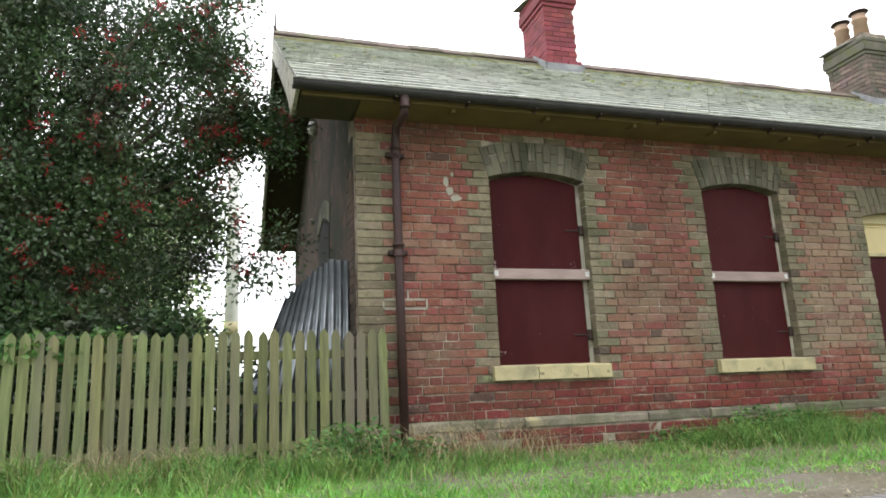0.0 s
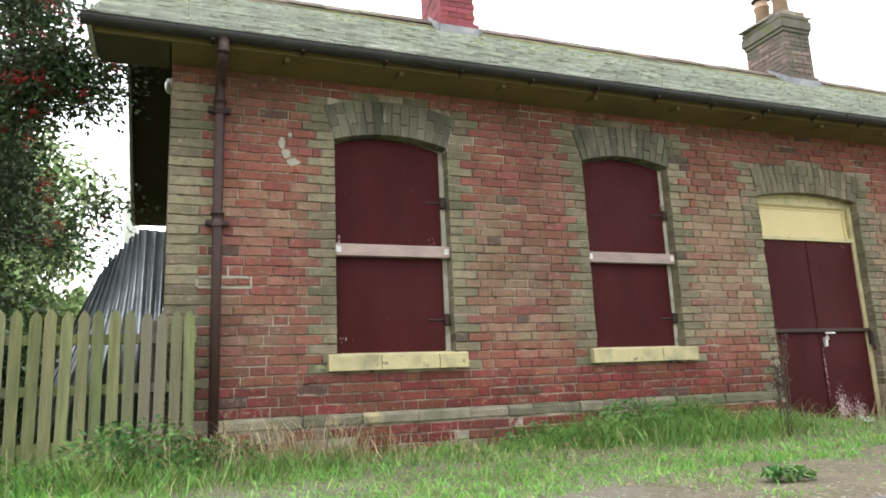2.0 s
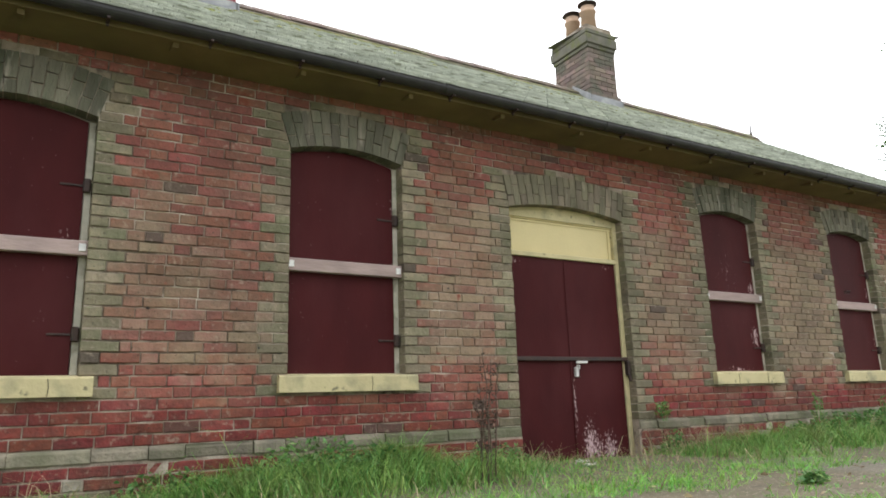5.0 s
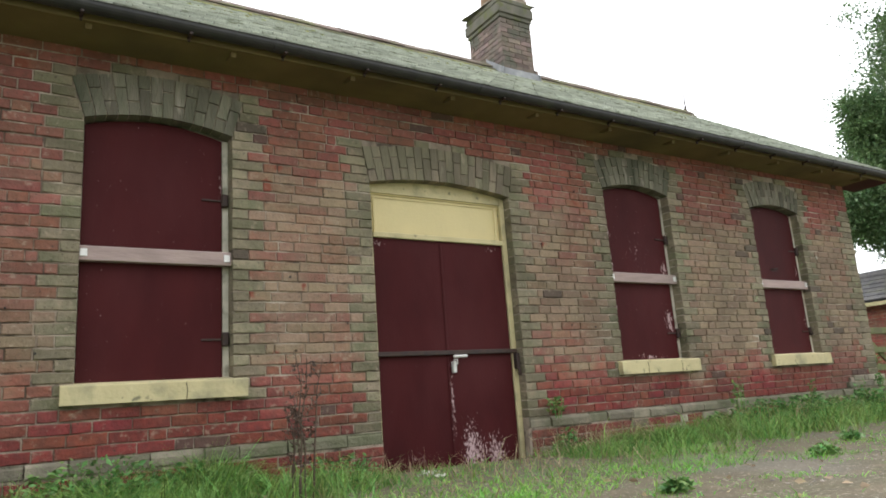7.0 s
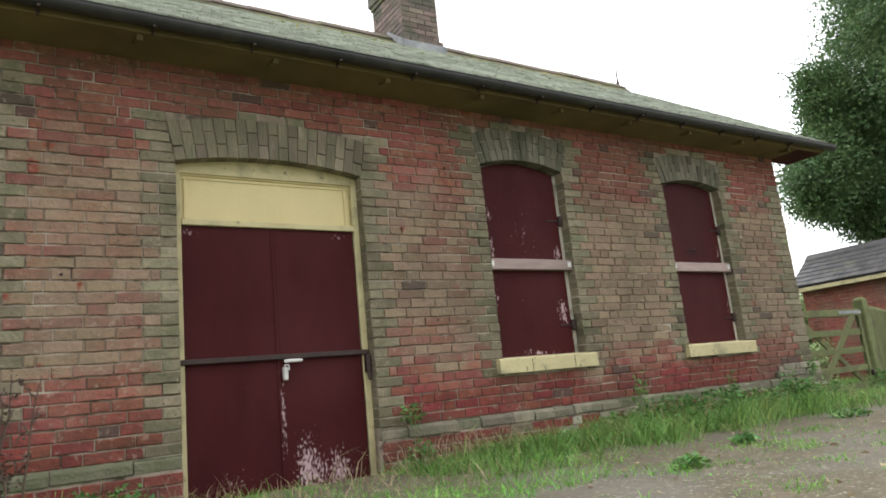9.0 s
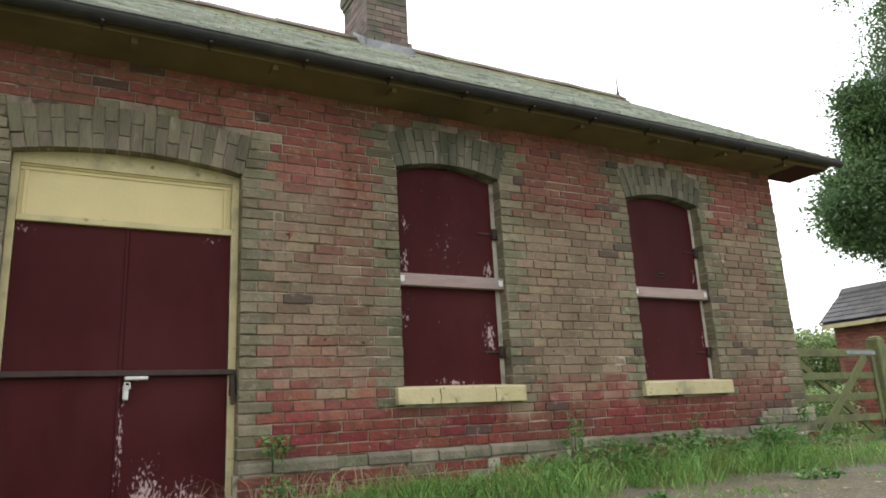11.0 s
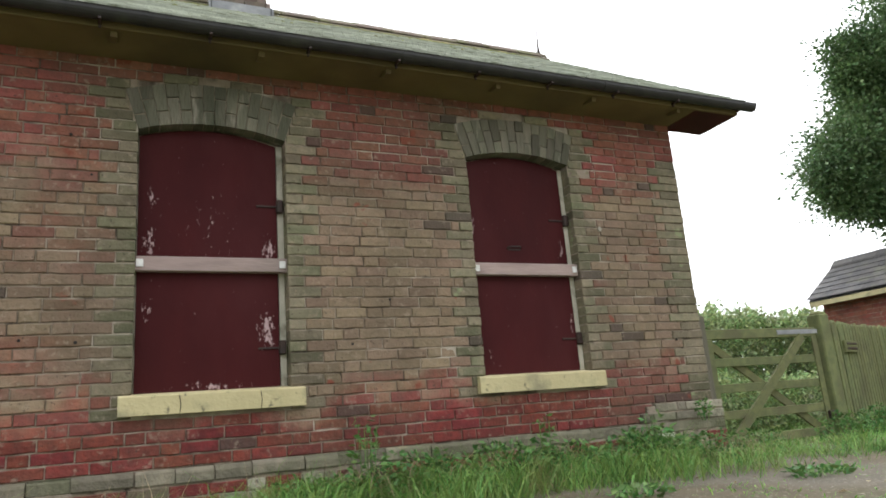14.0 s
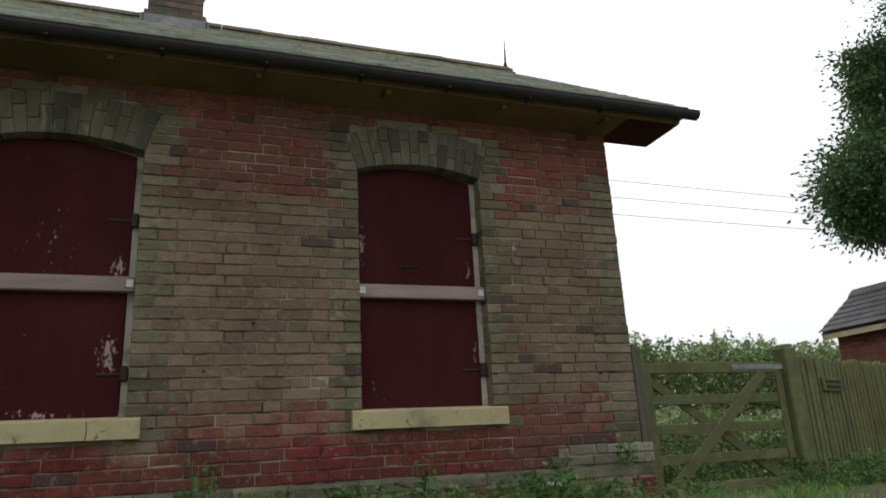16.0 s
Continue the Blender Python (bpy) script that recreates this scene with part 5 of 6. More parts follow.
n = 3500
x = R.uniform(-6, 16, n)
y = 5.8 - np.abs(R.normal(0, 0.7, n))
ok = (y > front_line(x))
x, y = x[ok], y[ok]
blades(x, y, R.uniform(0.06, 0.26, len(x)), 1.5, 0.006, "straw", "withered_grass", "withered straw-coloured blades among the grass")

# dry stalks in loose bunches
xs_, ys_, hs_ = [], [], []
for cx, cy, sx, sy, cnt, hh in ((1.75, 5.5, 0.45, 0.18, 330, 0.5), (2.6, 5.65, 0.5, 0.1, 60, 0.35), (-0.6, 5.5, 0.5, 0.14, 260, 0.44), (-2.2, 5.5, 0.9, 0.15, 220, 0.42), (0.4, 5.5, 0.3, 0.12, 50, 0.35),
                                (9.0, 5.66, 0.45, 0.10, 130, 0.40), (9.9, 5.66, 0.4, 0.09, 70, 0.34), (6.9, 5.6, 0.2, 0.1, 22, 0.3), (12.1, 5.6, 0.5, 0.12, 120, 0.42), (11.1, 5.62, 0.4, 0.1, 90, 0.42), (13.3, 5.55, 0.4, 0.1, 90, 0.38), (5.7, 5.7, 0.4, 0.1, 40, 0.3), (14.1, 5.6, 0.3, 0.12, 50, 0.3)):
    cnt = int(cnt * 1.7)
    xs_.append(R.normal(cx, sx, cnt)), ys_.append(np.clip(R.normal(cy, sy, cnt), 4.6, 5.76)), hs_.append(R.uniform(0.4, 1.0, cnt) * hh * 1.15)
blades(np.concatenate(xs_), np.concatenate(ys_), np.concatenate(hs_), 1.1, 0.0065, "straw", "dry_grass", "straw-coloured dead grass stalks by the wall")


def weed(cx, cy, r, h, n, size, label, mat="weed", ry=None, stems=7, z0=BASE):
    t = thing("weed_clump", label, "weed", "weeds along the wall", "", (cx, cy, z0))
    k = R.uniform(0, 1, n) ** 0.7
    a = R.uniform(0, 2 * np.pi, n)
    rad = R.uniform(0, 1, n) ** 0.5 * r * (0.45 + 0.55 * np.sin(np.pi * np.clip(k, 0.1, 0.95)))
    p = np.stack([rad * np.cos(a), rad * np.sin(a) * (ry or 0.5), 0.02 + k * h * R.uniform(0.6, 1.0, n)], 1)
    p[:, 1] = np.minimum(p[:, 1], 5.83 - cy) if cy < 5.85 else p[:, 1]
    d = np.stack([np.cos(a), np.sin(a), R.uniform(-0.5, 0.7, n)], 1) + R.normal(size=(n, 3)) * 0.4
    v, f = leaf_cloud(p, d, size, R, 0.2, 0.5, 0.45)
    o = new("leaves", array_mesh("leaves", v, f, mat))
    o.parent = t
    for s in range(stems):
        g = Geo()
        an, rr = R.uniform(0, 6.28), R.uniform(0.1, 0.8) * r
        q = (rr * math.cos(an), min(rr * math.sin(an) * (ry or 0.5), 5.83 - cy if cy < 5.85 else 9))
        g.tube([(q[0] * 0.4, q[1] * 0.4, -0.02), (q[0] * 0.8, q[1] * 0.8, h * 0.5), (q[0], q[1], h * 0.85)], [0.005, 0.004, 0.002], 5)
        part("stem", g, mat, t)
    return t


NET = "leafy green nettle clump at the foot of the wall"
for cx, cy, r, h, n, size in ((0.95, 5.42, 0.42, 0.42, 420, 0.075), (1.45, 5.4, 0.30, 0.28, 220, 0.07), (0.2, 5.5, 0.3, 0.2, 120, 0.06), (4.85, 5.6, 0.42, 0.38, 380, 0.07), (5.35, 5.62, 0.3, 0.30, 220, 0.07),
                              (3.9, 5.66, 0.3, 0.22, 150, 0.06), (6.35, 5.6, 0.28, 0.26, 170, 0.06), (8.5, 5.66, 0.16, 0.26, 90, 0.06), (10.6, 5.62, 0.35, 0.26, 240, 0.07), (11.25, 5.58, 0.38, 0.34, 320, 0.075), (11.9, 5.55, 0.4, 0.36, 330, 0.08), (12.45, 5.55, 0.35, 0.3, 260, 0.08), (13.1, 5.5, 0.42, 0.36, 360, 0.085), (13.7, 5.55, 0.35, 0.28, 220, 0.07), (15.9, 5.9, 0.4, 0.30, 260, 0.07), (16.7, 6.05, 0.45, 0.34, 280, 0.07), (17.5, 6.3, 0.4, 0.34, 240, 0.07), (14.6, 5.85, 0.3, 0.22, 160, 0.06), (-1.4, 5.5, 0.35, 0.22, 170, 0.06), (-2.4, 5.45, 0.4, 0.25, 180, 0.06)):
    weed(cx, cy, r * 1.15, h, int(n * 1.9), size * 0.62, NET)
weed(10.95, 5.72, 0.16, 0.62, 120, 0.05, "thin tall flowering weed against the bricks", "weed", 0.3, 5)
weed(12.35, 5.74, 0.14, 0.55, 80, 0.045, "thin tall flowering weed against the bricks", "weed", 0.3, 4)
weed(13.35, 5.72, 0.14, 0.5, 80, 0.045, "thin tall flowering weed against the bricks", "weed", 0.3, 4)
weed(8.52, 5.80, 0.13, 0.16, 60, 0.05, "small weed rooted in the plinth", "weed", 0.3, 3, 1.37)
weed(14.0, 5.80, 0.12, 0.14, 50, 0.045, "small weed rooted in the plinth", "weed", 0.3, 3, 1.37)
for cx, cy, r in ((7.4, 3.6, 0.10), (9.3, 3.9, 0.12), (10.4, 4.3, 0.13), (12.2, 4.5, 0.22), (13.4, 4.3, 0.26), (15.0, 4.9, 0.25), (4.0, 3.2, 0.14), (5.4, 3.2, 0.12)):
    weed(cx, cy, r, 0.07, 120, 0.05, "low green plantain tuft in the platform surface", "weed", 0.8, 3)
for cx, cz, r, n in ((-1.35, 1.98, 0.42, 420), (-0.85, 2.02, 0.25, 170), (-2.1, 1.95, 0.5, 480), (-3.0, 1.9, 0.6, 480), (-0.45, 1.85, 0.12, 50)):
    weed(cx, 5.86, r, 0.30, n, 0.07, "bramble sprawling over the picket fence", "weed", 0.28, 6, cz - 0.12)

# grit and small stones trodden into the platform
n = 9500
cx, cy = R.uniform(0.5, 18, n), 2.75 + np.abs(R.normal(0, 1.1, n))
ok = cy < 5.4
cx, cy = cx[ok], cy[ok]
s = R.gamma(2.0, 0.0022, len(cx)) + 0.003
e6 = np.array([[1, 0, 0], [-1, 0, 0], [0, 1, 0], [0, -1, 0], [0, 0, 0.6], [0, 0, -0.6]])
jit = R.uniform(0.7, 1.3, (len(cx), 6, 1))
v = (np.stack([cx, cy, np.full(len(cx), BASE + 0.004) + np.clip(cy - 4, 0, 2) * 0.02], 1)[:, None, :] + e6[None] * s[:, None, None] * jit).reshape(-1, 3)
q = np.array([[0, 2, 4], [2, 1, 4], [1, 3, 4], [3, 0, 4], [2, 0, 5], [1, 2, 5], [3, 1, 5], [0, 3, 5]])
f = (np.arange(len(cx))[:, None, None] * 6 + q[None]).reshape(-1, 3)
tagged(new("gravel", array_mesh("gravel", v, f, "pebble")), "loose grey grit on the platform", "gravel", "", "stuff")

# dead seed-head stalks beside the door
dead = thing("dead_dock", "brown dead dock stalks with seed heads beside the door", "weed", "", "", (5.86, 4.93, BASE))
seeds = []
for i in range(6):
    g = Geo()
    bx, by = R.uniform(-0.09, 0.09), R.uniform(-0.05, 0.05)
    tx, tz = bx + R.uniform(-0.10, 0.12), R.uniform(0.6, 0.98)
    pts = []
    for q in range(6):
        u = q / 5
        pts.append(Vector((bx + (tx - bx) * u * u + R.uniform(-0.018, 0.018), by + R.uniform(-0.015, 0.015), -0.02 + (tz + 0.02) * u)))
    g.tube(pts, [0.007, 0.0065, 0.006, 0.005, 0.004, 0.002], 5)
    for q in range(8):
        u = R.uniform(0.35, 0.98) * 5
        p0 = pts[int(u)].lerp(pts[min(5, int(u) + 1)], u - int(u))
        side = R.choice((-1, 1)) * R.uniform(0.015, 0.065)
        p1 = p0 + Vector((side * 0.6, R.uniform(-0.04, 0.04), R.uniform(0.0, 0.05)))
        p2 = p1 + Vector((side * 0.5, R.uniform(-0.02, 0.02), R.uniform(-0.05, 0.07)))
        g.tube([p0, p1, p2], [0.0035, 0.0028, 0.0015], 4)
        for w in range(9):
            c = p0.lerp(p1, R.uniform(0.3, 1)) if w < 4 else p1.lerp(p2, R.uniform(0, 1))
            seeds.append(np.array(c) + R.normal(0, 0.010, 3))
    part("stalk", g, "dead", dead)
seeds = np.array(seeds)
v, f = leaf_cloud(seeds, R.normal(size=(len(seeds), 3)), 0.017, R, 0.3, 0.8, 0.6)
o = new("seed_head", array_mesh("seed_head", v, f, "dead"))
o.parent = dead
tagged(o, "brown dry seeds", kind="stuff")

# a white flowering umbel in the grass before the door
for ux, uy, uz in ((6.66, 4.90, 0.13), (6.78, 4.96, 0.10), (13.0, 5.15, 0.30)):
    umbel = thing("umbel_flower", "small white flat-headed flower in the grass", "flower", "white flowers in the grass", "", (ux, uy, BASE))
    g = Geo()
    for q in range(7):
        g.tube([(0, 0, -0.02), (0.005, 0, uz * 0.7), (0.045 * math.cos(q * 0.9), 0.045 * math.sin(q * 0.9), uz)], [0.003, 0.0025, 0.0012], 4)
    part("stem", g, "weed", umbel)
    p = np.stack([R.normal(0, 0.03, 45), R.normal(0, 0.03, 45), uz + 0.004 + R.normal(0, 0.008, 45)], 1)
    v, f = leaf_cloud(p, np.stack([R.normal(size=45), R.normal(size=45), np.full(45, 0.1)], 1), 0.011, R, 0.2, 0.9)
    o = new("blossom", array_mesh("blossom", v, f, "petal"))
    o.parent = umbel
    tagged(o, "tiny white petals")

# fallen pale leaves on the platform
n = 260
p = np.stack([R.uniform(1, 17, n), R.uniform(2.5, 5.2, n), np.full(n, BASE + 0.022)], 1)
v, f = leaf_cloud(p, np.stack([R.normal(size=n), R.normal(size=n), np.zeros(n)], 1), 0.05, R, 0.2, 0.6)
tagged(new("fallen_leaves", array_mesh("fallen_leaves", v, f, "straw")), "scattered pale fallen leaves", "leaves", "", "stuff")

# overhead line far behind: two poles and their wires
line = thing("overhead_line", "thin dark overhead wires strung between tall poles", "power line", "", "", (14, 35, 0.95))
for x in (14, 84):
    g = Geo()
    g.tube([(x, 35, 0.9), (x, 35, 17.6)], [0.17, 0.11], 9)
    g.soft(x - 0.06, x + 0.06, 34.9, 35.1, 14.7, 17.3, 0.01)
    part("pole", g, "bark", line).matrix_local = Matrix.Translation((-14, -35, -0.95))
for z in (17.0, 15.9, 14.8):
    g = Geo()
    g.tube([(14 + 7 * i, 34.88, z + 0.02 * ((i - 5) ** 2 - 25) * 0.5) for i in range(11)], 0.018, 5)
    part("wire", g, "wire", line).matrix_local = Matrix.Translation((-14, -35, -0.95))

# ---- platform edge ----
g = Geo()
prof = [(2.405, 0.985), (2.405, 1.0), (2.17, 1.0)] + [(2.17 - 0.07 * math.sin(t), 0.93 + 0.07 * math.cos(t)) for t in [math.pi / 2 * i / 5 for i in range(1, 6)]] + [(2.10, 0.86), (2.14, 0.85), (2.405, 0.85)]
g.prism(prof, 0.006, 0.294, "x")
cm = g.mesh("coping_brick", "coping")
for i in range(90):
    o = new("coping_brick", cm)
    o.parent = platform
    o.matrix_local = pose(-5 + 0.3 * i, random.uniform(-0.004, 0.004), random.uniform(-0.003, 0.003))
g = Geo()
g.soft(0.003, 0.070, 2.415, 2.715, 0.93, 1.006, 0.005)
pm2 = g.mesh("paver", "blue_brick")
for i in range(116):
    o = new("paver", pm2)
    o.parent = platform
    o.matrix_local = pose(-3.2 + 0.077 * i, random.uniform(-0.003, 0.003), random.uniform(-0.004, 0.003))


# ---- bricks of the front wall ----
rb = random.Random(5)


def brick_geo(g, x0, x1, z0, z1, y0, depth, slot=0, c=0.0042):
    """One worn brick: a ragged outline, rubbed arrises and a slightly uneven face."""
    n = 3 if x1 - x0 > 0.15 else 2
    e = [x0 + (x1 - x0) * i / n for i in range(n + 1)]
    jig = rb.uniform
    low = [(x + (jig(-0.0015, 0.002) if 0 < i < n else 0.0), z0 + jig(-0.0022, 0.0030)) for i, x in enumerate(e)]
    top = [(x + (jig(-0.0015, 0.002) if 0 < i < n else 0.0), z1 + jig(-0.0040, 0.0018)) for i, x in enumerate(e)]
    ring = low + top[::-1]
    k = len(ring)
    cx, cz = (x0 + x1) / 2, (z0 + z1) / 2
    front = []
    for x, z in ring:
        q = c * jig(0.6, 1.7)
        front.append((x + (q if x < x0 + 0.01 else -q if x > x1 - 0.01 else 0), y0 + jig(-0.0018, 0.0022), z + (q if z < cz else -q)))
    v = [(x, y0 + depth, z) for x, z in ring] + [(x, y0 + c * 1.2, z) for x, z in ring] + front
    f = []
    for i in range(k):
        j = (i + 1) % k
        f += [(i, j, k + j, k + i), (k + i, k + j, 2 * k + j, 2 * k + i)]
    for i in range(n):
        f.append((2 * k + i, 2 * k + i + 1, 3 * k - 2 - i, 3 * k - 1 - i))
    g.add(v, f, slot)


def half_width(o, z):
    """Half the width that an opening and its arch take at height z, or None."""
    a, b, low, spring, rise = o
    if z < low:
        return None
    if z <= spring:
        return (b - a) / 2
    cx, cz, rad = arch(a, b, spring, rise)
    ro = rad + DEEP
    if z >= cz + ro:
        return None
    th = (b - a) / 2 / rad
    ray = (z - cz) * th / math.sqrt(1 - th * th)
    ext = math.sqrt(ro * ro - (z - cz) ** 2)
    return min(ray, ext)


KINDS = ["brick", "brick_buff", "brick_lime"]
H = 0.0762
rest = Geo()
made = 0
brick_cache = {}


def lay(x0, x1, z0, z1, slot, jamb=0.0):
    global made
    y0 = FACE + rb.uniform(-0.003, 0.003)
    if rb.random() < 0.07:
        y0 += rb.uniform(0.003, 0.007)
    if slot == 1:
        y0 += rb.uniform(-0.006, 0.003)
    z0, z1 = z0 + rb.uniform(-0.0015, 0.0015), z1 + rb.uniform(-0.0025, 0.001)
    x0, x1 = x0 + rb.uniform(-0.001, 0.002), x1 + rb.uniform(-0.002, 0.001)
    single = made < 300 and (8.3 < x0 < 9.5 or 10.5 < x0 < 11.95) and slot == 0 and 1.37 < z0 < 3.6
    depth = 0.118 if jamb else 0.022
    if x0 > 13.2 + 0.3 * rb.random() and z0 < 1.46:
        y0, depth, slot = y0 - 0.034 + rb.uniform(-0.010, 0.008), 0.04, 2 if rb.random() < 0.75 or z0 > 1.26 else 0
        x1 = x1 + 0.075 if x1 > X1 - 0.02 else x1
    elif z0 < 1.26:
        y0, depth = y0 - 0.020, 0.03
    if not single:
        brick_geo(rest, x0, x1, z0, z1, y0, depth, slot)
        return
    L = round(x1 - x0, 3)
    key = (L, slot)
    if key not in brick_cache:
        gg = Geo()
        brick_geo(gg, 0, L, 0, H - 0.0075, 0, 0.022, 0)
        brick_cache[key] = gg.mesh("brick", KINDS[slot])
    o = new("brick", brick_cache[key])
    o.parent = wall_front
    o.location = (x0, y0, z0)
    made += 1


J = 0.0075
k = 0
z = 1.27 - 5 * H
while z < EAVE + 0.02:
    low_zone = z < 1.265
    if 1.25 < z < 1.33:
        z = 1.374
        continue
    zm = z + H / 2
    blocks = []
    for o in OPENINGS:
        hs = [half_width(o, q) for q in (z + 0.012, zm, z + H - 0.016)]
        hs = [h for h in hs if h is not None]
        if hs:
            c = (o[0] + o[1]) / 2
            blocks.append((c - max(hs), c + max(hs), zm <= o[3], o[3]))
    blocks.sort()
    cuts = [X0] + [e for b in blocks for e in b[:2]] + [X1]
    flags = [True] + [f for b in blocks for f in (b[2], b[2])] + [True]
    for i in range(0, len(cuts), 2):
        a, b = cuts[i], cuts[i + 1]
        fa, fb = flags[i], flags[i + 1]
        la = (0.225 if k % 2 else 0.335) if i == 0 else (0.225 if k % 2 else 0.11)
        lb = (0.225 if k % 2 else 0.335) if i + 2 == len(cuts) else (0.225 if k % 2 else 0.11)
        top = min(z + H - J, EAVE + 0.015)
        if low_zone:
            la = lb = 0
            fa = fb = False
        if not fa and not low_zone and i > 0:
            la, fa = (0.225 if k % 2 else 0.14), True
        if not fb and not low_zone and i + 2 < len(cuts):
            lb, fb = (0.225 if k % 2 else 0.14), True
        s, e = a, b
        if fa and la and not (i == 0 and z > 3.95):
            lay(a + (0.0 if i == 0 else -0.003), a + la, z, top, 1, 1 if i else 0)
            s = a + la + J
        if fb and lb and not (i + 2 == len(cuts) and z > 3.7):
            lay(b - lb, b + (0.0 if i + 2 == len(cuts) else 0.003), z, top, 1, 1 if i + 2 < len(cuts) else 0)
            e = b - lb - J
        shift = (k * 0.31 + rb.uniform(-0.02, 0.02)) % 0.82
        p = s - shift
        cur = s
        cyc = 0
        while cur < e - 0.012:
            L = 0.1095 if cyc % 4 == 3 else 0.2255
            q1 = min(p + L, e)
            if e - q1 < 0.06:
                q1 = e
            p += L + J
            cyc += 1
            if q1 - cur < 0.05 and q1 < e:
                continue
            lay(cur, q1, z, top, 0 if not low_zone else (0 if rb.random() < 0.8 else rb.choice((1, 2))))
            cur = q1 + J
    z += H
    k += 1
tagged(part("brick_courses", rest, KINDS, wall_front, "weathered bricks laid in courses"), kind="stuff")

# arch voussoirs
for a, b, low, spring, rise in OPENINGS:
    cx, cz, rad = arch(a, b, spring, rise)
    th = math.asin((b - a) / 2 / rad)
    n = round(2 * th * (rad + DEEP / 2) / 0.079)
    isdoor = b - a > 1.2
    for i in range(n):
        t0 = -th + 2 * th * i / n
        t1 = -th + 2 * th * (i + 1) / n
        gap = 0.0034 / (rad + DEEP / 2)
        split = (0.195, 0.098) if i % 2 else (0.098, 0.195)
        r0 = rad - 0.003
        for L in split:
            r1 = r0 + L
            y0 = FACE - 0.001 + rb.uniform(-0.005, 0.004)
            gg = Geo()
            gg.prism([(cx + r * math.sin(t), cz + r * math.cos(t)) for r, t in ((r0, t0 + gap * rb.uniform(0.4, 1.6)), (r0, t1 - gap * rb.uniform(0.4, 1.6)), (r1 + rb.uniform(-0.006, 0.002), t1 - gap * rb.uniform(0.4, 1.6)), (r1 + rb.uniform(-0.006, 0.002), t0 + gap * rb.uniform(0.4, 1.6)))], y0, y0 + (0.118 if r0 < rad else 0.03))
            part("voussoir", gg, "voussoir_buff" if isdoor else "voussoir", wall_front)
            r0 = r1 + 0.008

# fixing holes, a cement smear and repointed joints
for x, z in ((2.02, 2.42), (4.35, 2.30), (4.52, 2.02), (6.15, 2.55), (6.6, 2.2), (8.62, 2.95), (8.9, 2.18), (9.2, 2.16), (9.25, 3.25), (10.95, 2.1), (11.25, 2.42), (13.9, 2.05), (3.75, 2.28), (9.12, 3.52), (11.5, 2.02), (1.78, 3.70)):
    gg = Geo()
    a = rb.uniform(0.008, 0.014)
    gg.tube([(x, FACE + 0.004, z), (x, FACE - 0.0035, z)], [a, a * 0.8], 7)
    part("fixing_hole", gg, "black", wall_front)
for x, z, w, h in ((1.93, 3.52, 0.05, 0.09), (1.96, 3.44, 0.07, 0.08), (2.02, 3.37, 0.09, 0.06), (1.99, 3.60, 0.03, 0.04), (13.23, 3.035, 0.035, 0.04)):
    gg = Geo()
    gg.prism([(x + w * rb.uniform(0.42, 0.68) * math.cos(q * 0.7), z + h * rb.uniform(0.42, 0.68) * math.sin(q * 0.7)) for q in range(9)], FACE - 0.004, FACE + 0.01)
    part("cement_patch", gg, "stopgap", wall_front, "pale cement smear")
for x0_, x1_, z0_, z1_ in ((1.30, 1.68, 2.415, 2.43), (1.30, 1.70, 2.335, 2.35), (1.69, 1.705, 2.335, 2.43), (1.52, 1.535, 2.43, 2.51), (1.30, 1.315, 2.335, 2.43)):
    gg = Geo()
    gg.box(x0_, x1_, FACE - 0.003, FACE + 0.01, z0_, z1_)
    part("cement_patch", gg, "stopgap", wall_front, "pale repointed joint")

# quoins turning the corner on the west gable
g = Geo()
k = 0
z = 1.374
while z < 3.95:
    L = 0.335 if k % 2 == 0 else 0.225
    g.box(X0 - 0.008, X0 + 0.09, FACE + 0.10, FACE + 0.10 + L, z, z + H - J)
    z += H
    k += 1
# these returns share the shade-darkened gable colour instead of the front's buff
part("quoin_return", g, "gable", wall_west)

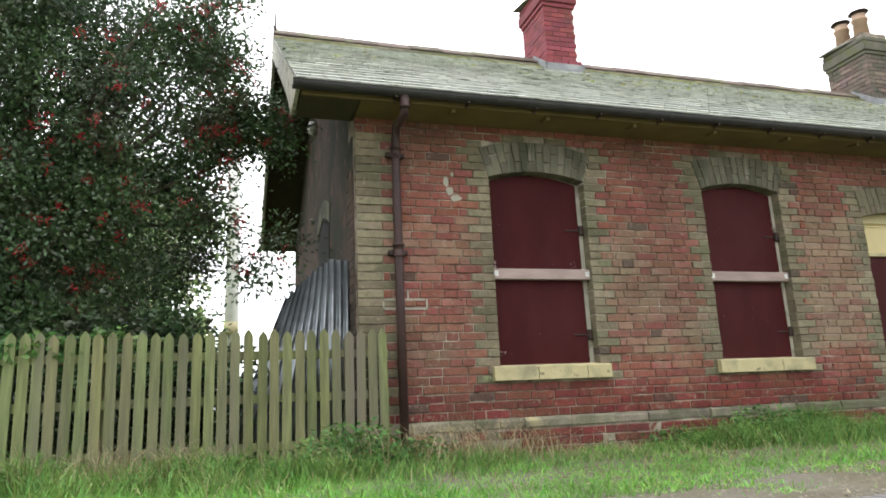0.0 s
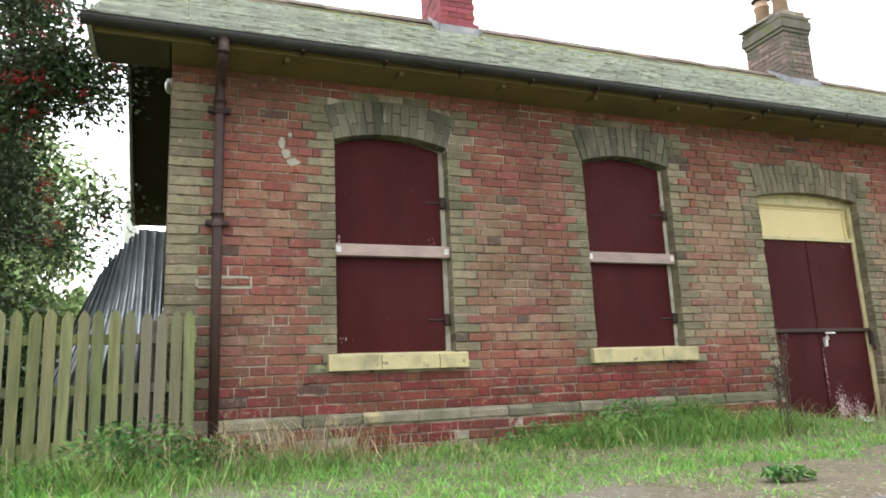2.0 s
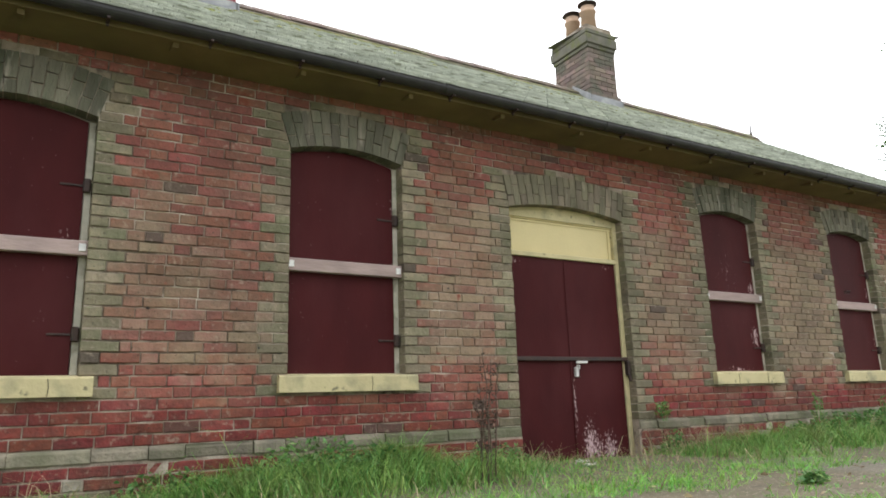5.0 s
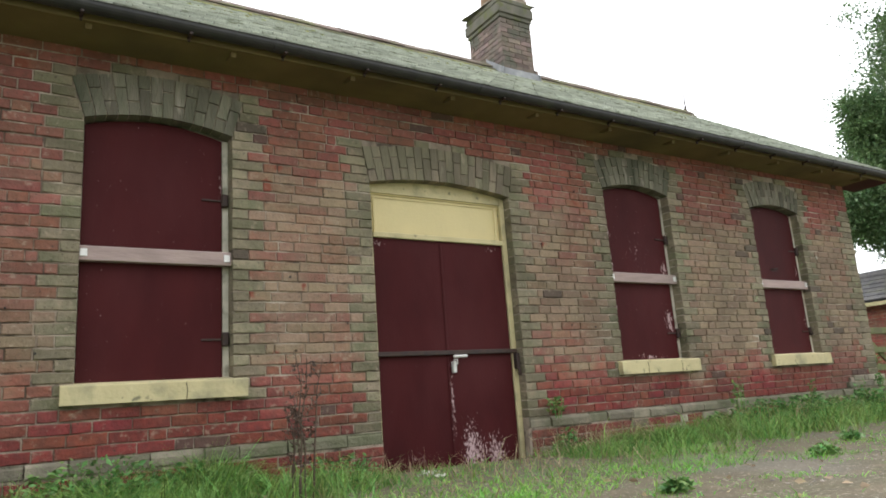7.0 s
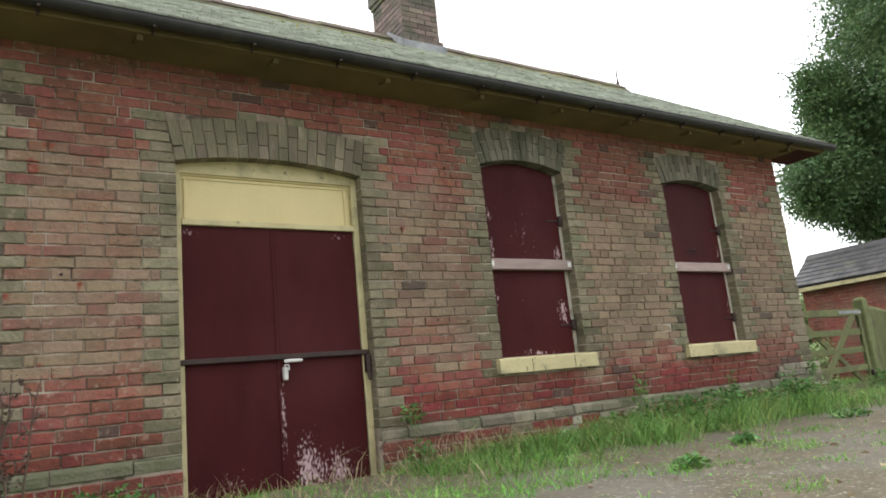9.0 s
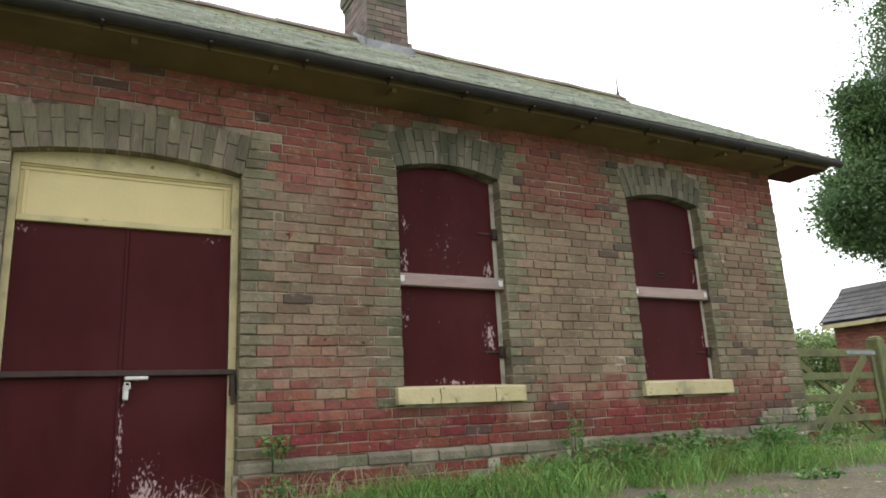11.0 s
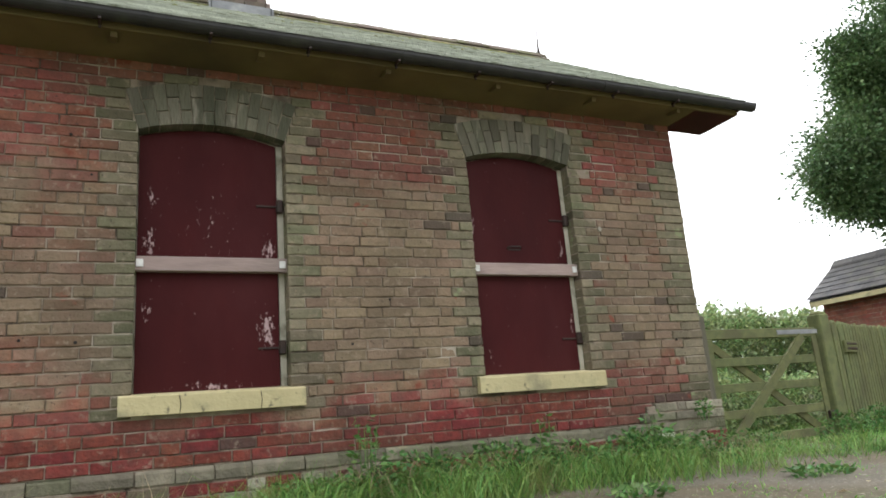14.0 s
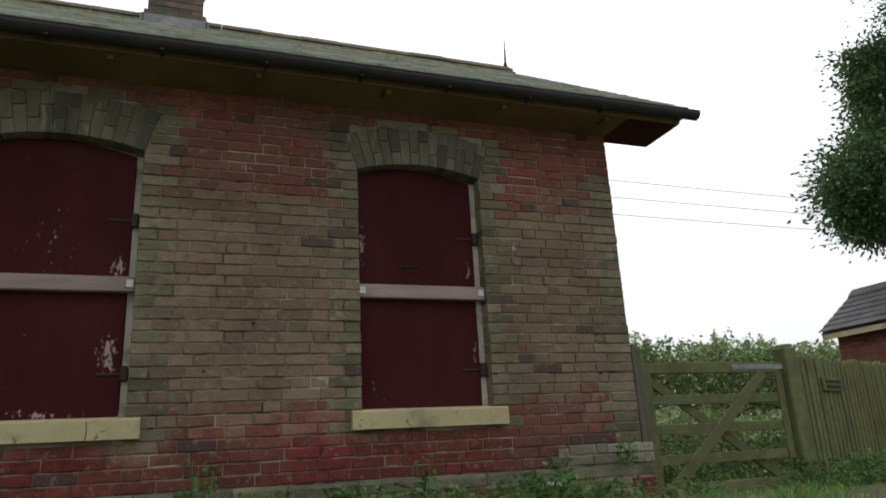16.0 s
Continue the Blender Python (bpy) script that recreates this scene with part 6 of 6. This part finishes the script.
# ---- slates ----
srng = random.Random(9)
gauge, wid = 0.19, 0.27
rows = int(SL / gauge)
loose = Geo()
sl_cache = []
for q in range(3):
    gg = Geo()
    c = 0.006 * q
    gg.add([(0, 0, 0.024), (wid - 0.005, 0, 0.024), (wid - 0.005, gauge * 1.35, 0.001), (0, gauge * 1.35, 0.001), (0.001 * q, 0.002 * q, 0.008), (wid - 0.005, 0, 0.008), (wid - 0.005, gauge * 1.35, -0.006), (0, gauge * 1.35, -0.006)],
           [(0, 1, 2, 3), (7, 6, 5, 4), (0, 4, 5, 1), (1, 5, 6, 2), (2, 6, 7, 3), (3, 7, 4, 0)])
    # the front edge face takes the painted light tone
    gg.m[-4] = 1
    sl_cache.append(gg.mesh("slate", ["slate", "slate_tail"]))
frame_m = Matrix((Vector((1, 0, 0)), UP, OUT)).transposed().to_4x4()
cnt = 0
for r in range(rows):
    x = VL - (wid / 2 if r % 2 else 0)
    while x < VR - 0.02:
        a, b = max(x, VL), min(x + wid - 0.005, VR)
        s = r * gauge
        hidden = any(cx0 - 0.03 < (a + b) / 2 < cx1 + 0.03 and EY + s * UP.y > 8.2 for cx0, cx1 in ((4.29, 4.78), (10.27, 10.83)))
        if b - a > 0.03 and not hidden:
            lift = srng.uniform(0, 0.004)
            if cnt < 300 and r < 11 and 1.5 < x < 9.0 and b - a > wid - 0.01:
                o = new("slate", sl_cache[srng.randrange(3)])
                o.parent = roof
                o.matrix_local = Matrix.Translation(on_roof(x, s + srng.uniform(-0.006, 0.004), lift)) @ frame_m @ pose(0, 0, 0, 0, 0, srng.uniform(-0.6, 0.6))
                cnt += 1
            else:
                e = srng.uniform(-0.006, 0.004)
                top = min(s + gauge * 1.35, SL - 0.01)
                loose.add([on_roof(a, s + e, 0.024 + lift), on_roof(b, s + e, 0.024 + lift), on_roof(b, top, 0.001), on_roof(a, top, 0.001),
                           on_roof(a, s + e, 0.008), on_roof(b, s + e, 0.008), on_roof(b, top, -0.006), on_roof(a, top, -0.006)],
                          [(0, 1, 2, 3), (7, 6, 5, 4), (0, 4, 5, 1), (1, 5, 6, 2), (2, 6, 7, 3), (3, 7, 4, 0)])
                # same painted edge light on the joined slates
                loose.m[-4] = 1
        x += wid
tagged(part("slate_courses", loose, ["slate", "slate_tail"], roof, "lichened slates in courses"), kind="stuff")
